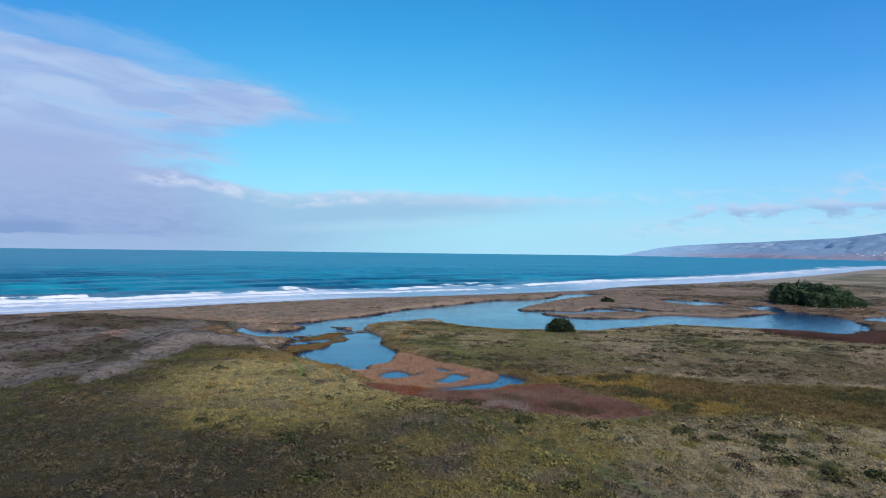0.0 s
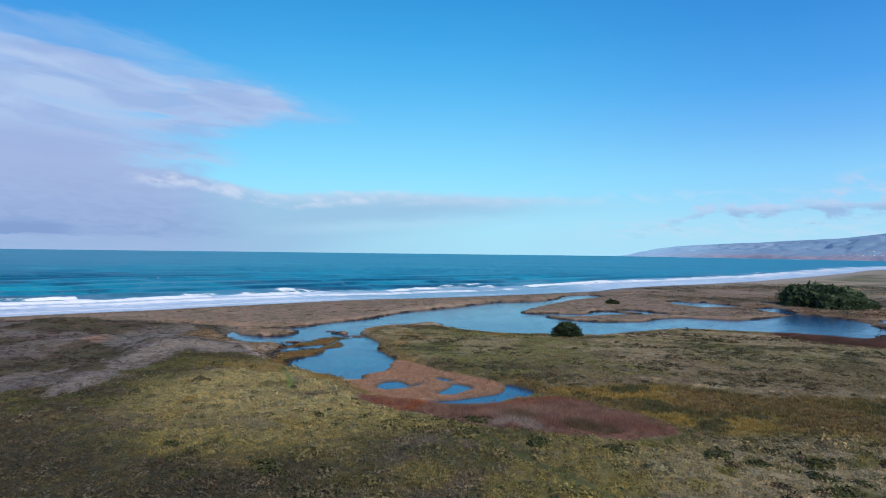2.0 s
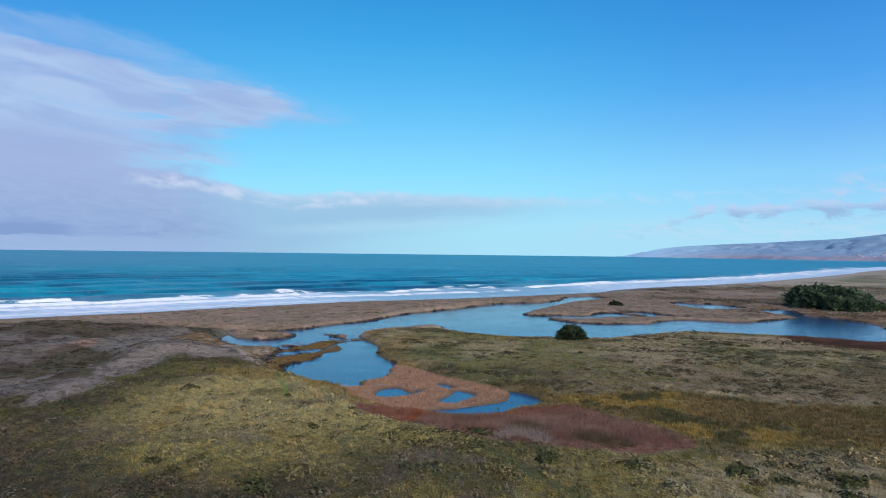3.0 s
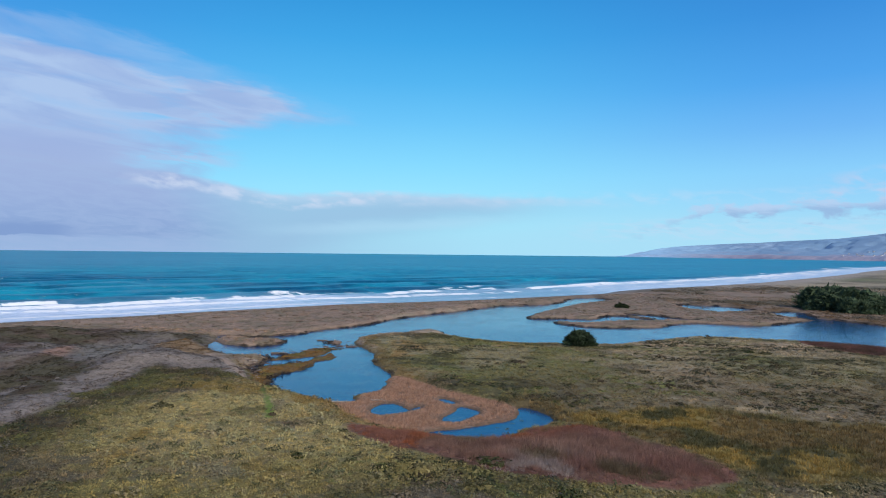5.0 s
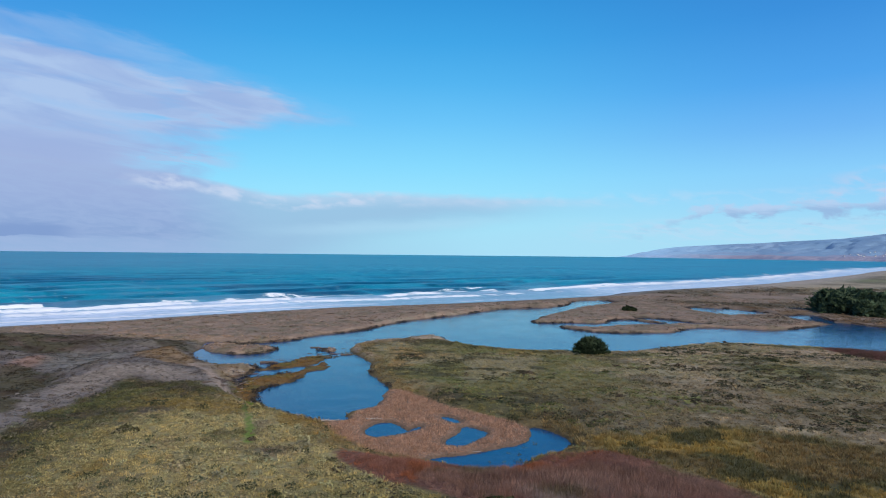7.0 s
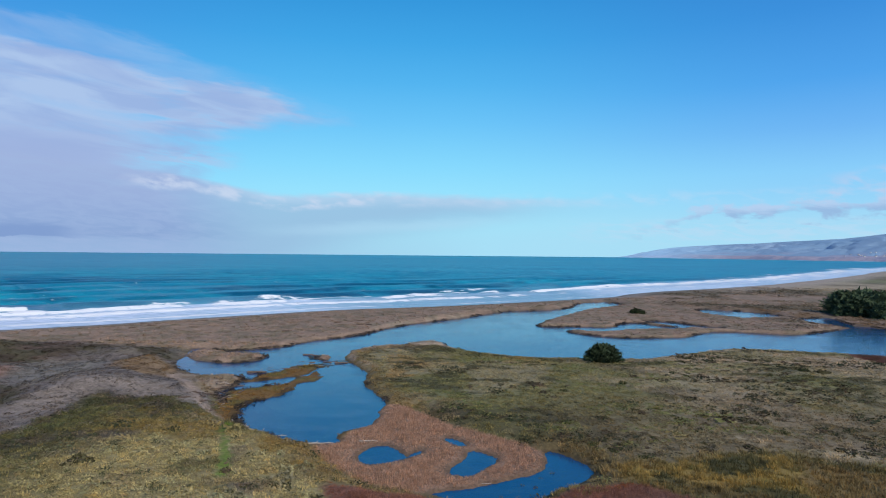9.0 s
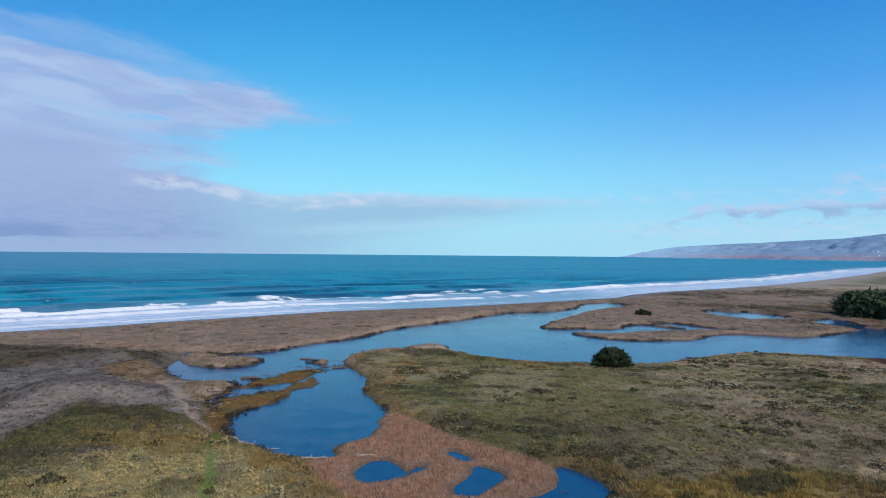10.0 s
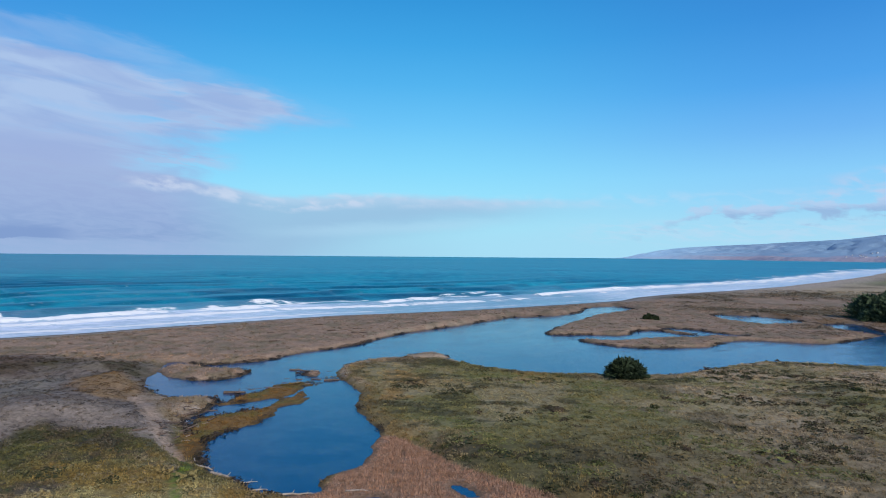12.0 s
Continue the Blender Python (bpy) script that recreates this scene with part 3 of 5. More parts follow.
    pale, _ = to_line(PALE_STRIP, x, y)
    c = lerp(c, (0.32, 0.255, 0.16), sstep(pale + edge * 2.2, 5.5, 1.5) * sstep(fbm(x, y, 9, 4, 68), 0.46, 0.54) * 0.85)
    # dunes: gravelly sand with dark scrub
    du = sstep(sdf(DUNES, x, y) + edge * 1.6, 1.5, -1.5)
    sand = np.tile(np.array([0.132, 0.110, 0.096]), (len(x), 1))
    p1, _ = to_line(SAND_PATH, x, y)
    p2, _ = to_line(SAND_PATH_2, x, y)
    far = sstep(np.minimum(p1, p2) + edge, 4, 8)
    scrub = sstep(fbm(x, y * 1.6, 15, 4, 51), 0.50, 0.56) * 0.75 * far
    patch = np.min([sdf(p, x, y) for p in SCRUB], 0) + edge * 1.4
    sand = lerp(sand, (0.115, 0.098, 0.075), scrub)
    sand = lerp(sand, (0.185, 0.152, 0.127), sstep(np.minimum(p1, p2) + edge, 6, 2) * 0.85)
    sand = lerp(sand, (0.145, 0.13, 0.112), sstep(sdf(RUBBLE, x, y) + edge, 4, -3))
    sand = lerp(sand, (0.22, 0.135, 0.06), sstep(sdf(RUSTY, x, y) + edge, 2.5, -2.5) * (0.5 + 0.5 * n2))
    sand = lerp(sand, (0.23, 0.145, 0.11), sstep(sdf(PINK, x, y) + edge, 2, -2))
    sand = lerp(sand, (0.068, 0.058, 0.034), sstep(patch, 1.5, -1.5))
    sand = lerp(sand, (0.10, 0.068, 0.055), sstep(x, -95, -125) * sstep(fbm(x, y * 1.5, 12, 4, 58), 0.48, 0.56) * 0.8)
    sand = lerp(sand, (0.06, 0.045, 0.03), sstep(patch, 1.5, -1.5) * sstep(n2, 0.52, 0.62))
    c = c + (sand - c) * du[:, None]
    # bar between lagoon and sea, and the islands
    bar = np.maximum(sstep(sea, 150, 120) * sstep(y, 255, 270), sstep(y + edge, 278, 284) * sstep(x, -30, -10))
    for p in ISLES:
        bar = np.maximum(bar, sstep(sdf(p, x, y), 3, 0))
    barc = np.tile(np.array([0.22, 0.155, 0.112]), (len(x), 1))
    barc = lerp(barc, (0.16, 0.125, 0.085), sstep(n2, 0.45, 0.65))
    barc = lerp(barc, (0.085, 0.074, 0.048), sstep(x, 120, 170) * sstep(fbm(x * 0.6, y, 40, 4, 61), 0.48, 0.58) * sstep(w, 4, 14) * 0.75)
    barc = lerp(barc, (0.29, 0.235, 0.16), sstep(x, 330, 480))
    c = c + (barc - c) * bar[:, None]
    c = lerp(c, (0.28, 0.225, 0.15), sstep(x, 300, 380))
    c = lerp(c, (0.095, 0.083, 0.055), sstep(x, 270, 320) * sstep(fbm(x * 0.5, y, 70, 5, 63), 0.47, 0.55) * 0.85)
    c = lerp(c, (0.15, 0.15, 0.075), sstep(x, 330, 400) * sstep(fbm(x * 0.4, y, 150, 4, 65), 0.55, 0.62))
    # bare tan spit with a fringe of wrack
    spit = sstep(sdf(SPIT, x, y) + edge * 0.6, 3.5, 0)
    c = lerp(c, (0.235, 0.18, 0.13), spit)
    c = lerp(c, (0.16, 0.115, 0.06), spit * sstep(n2, 0.50, 0.60) * 0.7)
    # marsh plants
    c = lerp(c, (0.145, 0.085, 0.03), sstep(marsh, 1.5, -0.5))
    c = lerp(c, (0.10, 0.09, 0.03), sstep(marsh, 1.0, -0.5) * sstep(n2, 0.5, 0.6) * 0.7)
    c = lerp(c, (0.165, 0.12, 0.055), sstep(w, 6, 2) * sstep(y, 262, 240) * sstep(x, -36, -24) * 0.75)
    c = lerp(c, (0.215, 0.135, 0.09), sstep(sdf(REEDS, x, y) + wig * 0.5, 0.8, -0.4))
    c = lerp(c, (0.165, 0.075, 0.052), sstep(np.minimum(sdf(THICKET, x, y), sdf(THICKET_EAST, x, y)) + wig * 0.7, 0.8, -0.4))
    c = lerp(c, (0.135, 0.088, 0.05), sstep(x, 175, 190) * sstep(y, 262, 280) * sstep(w, 22, 10) * sstep(w, 0.5, 2) * sstep(n2, 0.36, 0.5))
    for line, col, wd in ((DIRT_TRACK, (0.27, 0.20, 0.15), 1.6), (GREEN_TRACK, (0.125, 0.18, 0.03), 0.62), (GREEN_TRACK_2, (0.10, 0.108, 0.04), 1.0)):
        d, _ = to_line(line, x, y)
        c = lerp(c, col, sstep(d + wig * 0.3, wd * 1.3, wd * 0.5) * 0.9)
    c = lerp(c, (0.235, 0.185, 0.135), sstep(w, 4.5, 2.0) * sstep(w, 0.3, 1.0) * sstep(y, 228, 240) * sstep(x, -34, -28) * sstep(x, 20, 5) * sstep(n2, 0.35, 0.5))
    # wet edges
    c = lerp(c, (0.055, 0.042, 0.028), sstep(w, 0.9, 0.2) * 0.6)
    c = lerp(c, (0.30, 0.25, 0.20), sstep(sea, 70, 35) * sstep(x, 170, 300))
    c = lerp(c, (0.20, 0.175, 0.15), sstep(sea, 22, 12) * sstep(x, 420, 200))
    c = lerp(c, (0.10, 0.088, 0.078), sstep(sea, 7, 3) * sstep(x, 420, 200))
    return np.clip(c, 0.01, 0.9)


# ---- meshes from arrays ----
def array_mesh(name, verts, faces, mat, colours=None, attr="cover", flat=False):
    """verts (n, 3); faces (m, 3 or 4); colours (n, 3) on the points."""
    k = faces.shape[1]
    me = bpy.data.meshes.new(name)
    me.vertices.add(len(verts))
    me.vertices.foreach_set("co", np.asarray(verts, np.float32).ravel())
    me.loops.add(faces.size)
    me.loops.foreach_set("vertex_index", np.asarray(faces, np.int32).ravel())
    me.polygons.add(len(faces))
    me.polygons.foreach_set("loop_start", np.arange(0, faces.size, k, dtype=np.int32))
    me.update(calc_edges=True)
    if not flat:
        me.polygons.foreach_set("use_smooth", np.ones(len(faces), bool))
    if colours is not None:
        at = me.color_attributes.new(attr, "FLOAT_COLOR", "POINT")
        at.data.foreach_set("color", np.c_[colours, np.ones(len(colours))].astype(np.float32).ravel())
    me.materials.append(mat)
    return new(name, me)


def axis(core_lo, core_hi, step, lo, hi, grow=1.08):
    """Grid lines: even in the core, wider and wider outside."""
    core = list(np.arange(core_lo, core_hi + step / 2, step))
    up, d = [], step
    while (up[-1] if up else core[-1]) < hi:
        d *= grow
        up.append((up[-1] if up else core[-1]) + d)
    dn, d = [], step
    while (dn[-1] if dn else core[0]) > lo:
        d *= grow
        dn.append((dn[-1] if dn else core[0]) - d)
    return np.array(dn[::-1] + core + up)


def sheet(xs, ys):
    gx, gy = np.meshgrid(xs, ys)
    i = np.arange(len(xs) * len(ys)).reshape(len(ys), len(xs))
    f = np.stack([i[:-1, :-1], i[:-1, 1:], i[1:, 1:], i[1:, :-1]], -1).reshape(-1, 4)
    return gx.ravel(), gy.ravel(), f


# ---- ground ----
gx, gy, gf = sheet(axis(-110, 130, 0.9, -4700, 4700), axis(88, 345, 0.9, -400, 4900))
gw, gs, _, gm, gwig = land_fields(gx, gy)
gz = relief(gx, gy, gw, gs)
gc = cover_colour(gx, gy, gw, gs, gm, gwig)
litter = sstep(gy, 196, 186) * sstep(gx, 35, 10) * (1 - 0.8 * bell(gx, gy, -27, 143, 24, 24)) * sstep(sdf(DUNES, gx, gy), 0, 2) * sstep(sdf(REEDS, gx, gy), 0, 2)      # dead leaves and soil below the scrub, darkened also for the shade in its gaps
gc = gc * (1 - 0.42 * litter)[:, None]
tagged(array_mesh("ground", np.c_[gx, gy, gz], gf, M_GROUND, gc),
       "coastal scrubland, dunes and marsh with brown and olive plant cover", "ground", kind="structure")

# ---- water ----
lx, ly, lf = sheet(np.linspace(-95, 330, 120), np.linspace(130, 500, 120))
lf = lf[(land_fields(lx, ly)[1][lf] > 14).all(1)]
tagged(array_mesh("lagoon_water", np.c_[lx, ly, 0 * lx], lf, M_LAGOON), "still blue lagoon water with light ripples between reed banks", "water", kind="structure")


def swell_lift(r):
    """The sea stops short of the true horizon; it lifts a little so that its edge lies where the horizon would."""
    return 17.8 * np.clip((r - 600) / 4250, 0, 1) ** 2


def sea_shape(x, y):
    """Height and foam of the sea. u: metres from the shoreline, s: metres along it."""
    d, s = to_line(COAST, x, y)
    u = np.where(sdf(LAND, x, y, 20000.0) < 0, -d, d)
    s = s - 5900.0
    wob = (fbm(s, 0 * s, 90, 3, 71) - 0.5) * 34 + (fbm(s, u * 0.3, 14, 2, 72) - 0.5) * 7
    v = u + wob * sstep(u, 15, 80)
    r = np.hypot(x, y)
    z = swell_lift(r)
    amp = 1.35 * sstep(u, 60, 110) * (0.45 + fbm(s, v, 160, 2, 73)) * sstep(r, 2600, 900)
    ph = v / 58.0 * 2 * math.pi + (fbm(0.81 * x + 0.58 * y, 1.6 * (0.81 * y - 0.58 * x), 150, 3, 77) - 0.5) * 9
    z = z + amp * (np.sin(ph) + 0.35 * np.sin(2 * ph + 0.6) + 0.5 * (fbm(x, y * 1.5, 26, 2, 79) - 0.5))
    # breakers: crest lines that stand up and spill
    foam, lit = np.zeros(len(x)), sstep(r, 2600, 900)
    west = sstep(x, -20, -110)
    for k, (v0, hgt, a, b2) in enumerate(((74.0, 1.3, 0.42, 0.50), (50.0, 0.7, 0.44, 0.54), (112.0, 1.1, 0.56, 0.63), (94.0, 0.9, 0.55, 0.62))):
        on = sstep(0.6 * fbm(s, 0 * s + 13 * k, 130, 3, 81 + k) + 0.4 * fbm(s, 0 * s + 29 * k, 34, 3, 181 + k) + (0.05 * west if k < 2 else 0), a, b2)
        rise = np.exp(-((v - v0) / np.where(v > v0, 11.0, 4.0)) ** 2)
        z = z + hgt * rise * (0.45 + 0.55 * on) * lit
        back = 5 + 9 * fbm(s, 0 * s + 7 * k, 40, 3, 191 + k)
        crest = on * sstep(v, v0 - back, v0 - 0.4 * back) * sstep(v, v0 + 3.0, v0 + 0.5) * (0.30 + 1.0 * fbm(s, v, 10, 3, 84 + k))
        z = z + 1.2 * crest * (fbm(s, v, 7, 2, 88 + k) - 0.4) * lit
        foam = np.maximum(foam, crest)
    east = sstep(x, 95, 150)
    band = np.exp(-((v - 66 - 8 * (fbm(s, 0 * s, 60, 3, 92) - 0.5)) / 9) ** 2) + 0.55 * np.exp(-((v - 34) / 5) ** 2) * fbm(s, 0 * s, 50, 2, 93) * 2
    foam = np.maximum(foam, east * sstep(v, 84, 72) * sstep(u, 3, 12) * np.clip(0.10 + 0.55 * band + 0.7 * (fbm(s * 0.3, u, 18, 4, 91) - 0.35), 0, 1))
    line = np.exp(-((u - 14 - wob * 0.25) / 3.6) ** 2)
    foam = np.maximum(foam, 0.9 * line * (0.45 + 0.55 * west))
    pale = sstep(v, 88, 70) * (0.45 + 0.55 * np.maximum(west, 0.8 * east)) * (0.85 + 0.6 * (fbm(s * 0.3, u, 16, 3, 95) - 0.5))
    pale = np.maximum(pale, 0.25 * sstep(u, 130, 80) * fbm(s * 0.3, u, 20, 3, 97))
    # steep fronts of the swells and of the standing breakers: their shade, painted green-dark
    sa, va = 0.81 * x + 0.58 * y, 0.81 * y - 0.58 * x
    front_shade = sstep(np.cos(ph), 0.45, 1.0) * sstep(u, 85, 115) * sstep(r, 1400, 500) * sstep(fbm(sa, va * 2.2, 110, 4, 201) + 0.10 * sstep(u, 360, 120), 0.45, 0.60)
    front_shade = np.maximum(front_shade, np.exp(-((v - 79) / 3.5) ** 2) * sstep(fbm(s, 0 * s, 120, 3, 81) + 0.06 * west, 0.38, 0.5) * sstep(x, 90, 20))
    front_shade = front_shade * (1 - 0.8 * np.clip(foam, 0, 1))
    return z, np.clip(foam, 0, 1), pale, u, front_shade


sx, sy, sf = sheet(axis(-330, 330, 2.2, -4900, 3000, 1.05), axis(290, 700, 2.2, -2500, 4860, 1.05))
sz, sfoam, spale, su, sfront_shade = sea_shape(sx, sy)
keep = (su[sf] > -25).any(1)
sf = sf[keep]
used = np.unique(sf)
remap = np.zeros(len(sx), int)
remap[used] = np.arange(len(used))
sz = np.where(su < 0, np.minimum(sz, -0.2), sz)
tagged(array_mesh("sea", np.c_[sx, sy, sz][used], remap[sf], M_SEA, np.c_[sfoam, spale, sfront_shade][used], "foam"),
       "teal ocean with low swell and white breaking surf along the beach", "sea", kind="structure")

# ---- far hills across the bay ----
hx, hy, hf = sheet(np.linspace(1300, 4700, 190), np.linspace(2330, 4950, 150))
FAR_COAST = COAST[COAST.index((2300, 2350)):]
hd, hs = to_line(FAR_COAST, hx, hy)
q = hx / hy
crest = np.interp(q, (0.275, 0.30, 0.343, 0.437, 0.53, 0.643, 0.69, 0.734, 0.95, 1.4), (0.05, 0.33, 0.66, 0.95, 1.18, 1.44, 1.62, 1.86, 2.3, 2.6))
ridge = 30 + np.tan(np.radians(crest)) * hy * np.sqrt(1 + q * q) * (0.93 + 0.14 * fbm(hx, hy, 330, 4, 103))
sea_z = swell_lift(np.hypot(hx, hy))
cliff = (14 + 16 * fbm(hs, 0 * hs, 220, 3, 101)) * sstep(hd, 6, 45 + 40 * fbm(hs, 0 * hs, 90, 2, 102)) * sstep(q, 0.29, 0.40)
reach = np.interp(q, (0.27, 0.35, 0.5), (160, 420, 800))
slope = sstep(hd / reach, 0.10, 1.0) ** 0.85
gully = 0.22 * sstep(np.abs(fbm(hx, hy, 300, 4, 107) - 0.5), 0.09, 0.0) * sstep(hd, 60, 260) + 0.18 * sstep(np.abs(fbm(hx, hy, 120, 3, 109) - 0.5), 0.10, 0.0)
hz = sea_z + 2 + cliff + np.maximum(ridge - sea_z - 2 - cliff, 0) * slope * (1 - gully * sstep(slope, 1.0, 0.7))
hland = sdf(LAND, hx, hy, 20000.0) < -4
hz = np.where(hland, hz, -5.0)
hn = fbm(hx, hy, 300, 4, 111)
# distance haze is put into these base colours as blue-grey
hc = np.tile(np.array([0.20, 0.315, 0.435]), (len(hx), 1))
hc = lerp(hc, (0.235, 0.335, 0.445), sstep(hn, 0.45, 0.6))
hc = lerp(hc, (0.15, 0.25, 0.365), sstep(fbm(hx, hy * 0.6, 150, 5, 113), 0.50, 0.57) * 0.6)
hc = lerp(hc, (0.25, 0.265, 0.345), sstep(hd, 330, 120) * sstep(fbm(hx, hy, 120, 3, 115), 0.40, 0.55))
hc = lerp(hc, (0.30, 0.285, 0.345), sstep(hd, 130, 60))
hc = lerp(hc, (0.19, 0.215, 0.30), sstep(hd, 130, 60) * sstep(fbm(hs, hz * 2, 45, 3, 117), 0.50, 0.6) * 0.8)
# thicker painted haze towards the left tip
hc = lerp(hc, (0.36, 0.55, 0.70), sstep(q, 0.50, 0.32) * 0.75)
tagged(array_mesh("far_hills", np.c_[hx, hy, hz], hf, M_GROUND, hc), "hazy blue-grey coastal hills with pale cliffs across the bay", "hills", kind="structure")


# ---- plant templates: loose triangles ----
RNG = np.random.default_rng(7)


def blades(n, spread, height, width, lean, seed):
    """A tuft of grass, reed or twig blades: (n, 3, 3)."""
    r = np.random.default_rng(seed)
    a = r.uniform(0, 2 * math.pi, n)
    rad = spread * np.sqrt(r.uniform(0, 1, n))
    base = np.c_[rad * np.cos(a), rad * np.sin(a), np.zeros(n)]
    h = height * r.uniform(0.55, 1.1, n)
    b = r.uniform(0, 2 * math.pi, n)
    tip = base + np.c_[lean * h * (np.cos(a) * 0.7 + np.cos(b) * 0.6), lean * h * (np.sin(a) * 0.7 + np.sin(b) * 0.6), h]
    c = r.uniform(0, math.pi, n)
    side = np.c_[np.cos(c), np.sin(c), 0 * c] * (width * r.uniform(0.6, 1.3, n))[:, None]
    return np.stack([base - side, base + side, tip], 1)


def hummock(n, leaf, flat, seed):
    """A rounded low shrub, radius 1: leaf sprays over a dome."""
    r = np.random.default_rng(seed)
    a = r.uniform(0, 2 * math.pi, n)
    e = np.arcsin(r.uniform(0.0, 1.0, n))
    rr = r.uniform(0.72, 1.08, n) * (1 + 0.18 * np.sin(3 * a + seed) + 0.12 * np.sin(5 * a + 2 * seed))
    d = np.c_[np.cos(e) * np.cos(a), np.cos(e) * np.sin(a), np.sin(e)]
    p = d * rr[:, None] * np.array([1, 1, flat])
    t1 = np.cross(d, r.normal(size=(n, 3)))
    t1 /= np.linalg.norm(t1, axis=1)[:, None] + 1e-9
    t2 = np.cross(d, t1) * 0.55 + d * r.uniform(-0.1, 0.75, n)[:, None]
    sz = (leaf * r.uniform(0.6, 1.4, n))[:, None]
    return np.stack([p - t1 * sz * 0.6 - t2 * sz * 0.35, p + t1 * sz * 0.6 - t2 * sz * 0.35, p + t2 * sz], 1)


def strew(name, templates, x, y, z, sx, sz, colours, mat, label, category, jitter=0.16):
    """Many small plants as one mesh. Each takes a template, a turn, its size and its colour."""
    n = len(x)
    pick = RNG.integers(0, len(templates), n)
    ang = RNG.uniform(0, 2 * math.pi, n)
    vs, cs = [], []
    for k, t in enumerate(templates):
        i = np.nonzero(pick == k)[0]
        if not len(i):
            continue
        c, s_ = np.cos(ang[i])[:, None, None], np.sin(ang[i])[:, None, None]
        tx, ty, tz = t[None, :, :, 0], t[None, :, :, 1], t[None, :, :, 2]
        wx = (tx * c - ty * s_) * sx[i, None, None] + x[i, None, None]
        wy = (tx * s_ + ty * c) * sx[i, None, None] + y[i, None, None]
        wz = tz * sz[i, None, None] + z[i, None, None]
        vs.append(np.stack([wx, wy, wz], -1).reshape(-1, 3))
        leafc = colours[i][:, None, :] * RNG.uniform(1 - jitter, 1 + jitter, (len(i), t.shape[0], 1))
        cs.append(np.repeat(leafc.reshape(-1, 3), 3, 0))
    v, c = np.concatenate(vs), np.concatenate(cs)
    f = np.arange(len(v)).reshape(-1, 3)
    return tagged(array_mesh(name, v, f, mat, c, flat=True), label, category, kind="stuff")


def spots(x0, x1, y0, y1, per_m2, seed):
    r = np.random.default_rng(seed)
    n = int((x1 - x0) * (y1 - y0) * per_m2)
    x, y = r.uniform(x0, x1, n), r.uniform(y0, y1, n)
    ok = np.abs(x) < 0.80 * (y + 6) + 8
    return x[ok], y[ok]


def sample(x, y):
    w, sea, along, marsh, wig = land_fields(x, y)
    return relief(x, y, w, sea), cover_colour(x, y, w, sea, marsh, wig), w, sea, marsh, wig


def hue(col, lo=0.7, hi=1.35, warm=0.06):
    """Plants scatter in tone; fresh leaf is lighter than the litter below it."""
    n = len(col)
    col = col * 1.45
    f = RNG.uniform(lo, hi, (n, 1))
    sh = RNG.normal(0, warm, (n, 1)) * np.array([[1.0, 0.1, -0.8]])
    return np.clip(col * f * (1 + sh), 0.008, 0.8)


def zone_marks(x, y):
    red = np.minimum(sdf(THICKET, x, y), sdf(THICKET_EAST, x, y))
    return sdf(REEDS, x, y), red, sdf(OCHRE, x, y), sdf(DUNES, x, y)


HUM = [hummock(58, 0.215, 0.62, k) for k in range(6)]
HUM_FINE = [hummock(30, 0.30, 0.55, 20 + k) for k in range(5)]
GRASS = [blades(15, 0.45, 0.7, 0.05, 0.5, 40 + k) for k in range(6)]
REED = [blades(12, 0.40, 0.62, 0.035, 0.28, 60 + k) for k in range(6)]
TWIG = [blades(46, 0.85, 1.25, 0.024, 0.40, 80 + k) for k in range(6)]

# scrub on the hill and in the foreground
x, y = spots(-125, 75, 75, 194, 1.45, 101)
z, c, w, sea, marsh, wig = sample(x, y)
reed, red, och, du = zone_marks(x, y)
tr = np.minimum(to_line(GREEN_TRACK, x, y)[0], to_line(GREEN_TRACK_2, x, y)[0])
ok = (w > 4) & (reed > 1.5) & (red > 1) & (och > 0) & (du + wig > 0) & (tr > 1.0) & ~((x > 2) & (y > 128 + 0.12 * x))
x, y, z, c = x[ok], y[ok], z[ok], c[ok]
size = RNG.gamma(3.0, 0.125, len(x)) + 0.22
size = np.where(RNG.uniform(0, 1, len(x)) < 0.14, size * 1.55, size)                # some stand up as mounds
grey = RNG.uniform(0, 1, len(x))
c = np.where((grey < 0.20)[:, None], c * 0.5 + np.array([0.075, 0.06, 0.042]), c)
c = np.where((grey > 0.92)[:, None], np.array([0.055, 0.058, 0.028]), c)
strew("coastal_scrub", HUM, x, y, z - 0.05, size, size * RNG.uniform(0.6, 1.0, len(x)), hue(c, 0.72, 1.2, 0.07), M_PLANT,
      "low olive and grey-brown coastal scrub covering the hill", "scrub")

# the same scrub goes on below and behind, thinner
x, y = spots(-60, 70, 8, 76, 0.4, 102)
x, y = np.r_[x, np.random.default_rng(104).uniform(-45, 45, 1200)], np.r_[y, np.random.default_rng(105).uniform(6, 60, 1200)]
z, c, w, sea, marsh, wig = sample(x, y)
size = RNG.gamma(3.0, 0.15, len(x)) + 0.25
strew("valley_scrub", HUM_FINE, x, y, z - 0.05, size, size * 0.8, hue(c, 0.72, 1.2, 0.07), M_PLANT, "low olive and brown coastal scrub on the slope", "scrub")

# rough grass between the shrubs
x, y = spots(-120, 150, 75, 275, 0.68, 103)
z, c, w, sea, marsh, wig = sample(x, y)
reed, red, och, du = zone_marks(x, y)
ok = (w > 1.5) & (reed > 0.5) & (red > 0.5) & (du + wig > 0) & (to_line(GREEN_TRACK, x, y)[0] > 0.8) & (sdf(SPIT, x, y) > 0)
x, y, z, c = x[ok], y[ok], z[ok], c[ok]
size = RNG.uniform(0.5, 1.15, len(x))
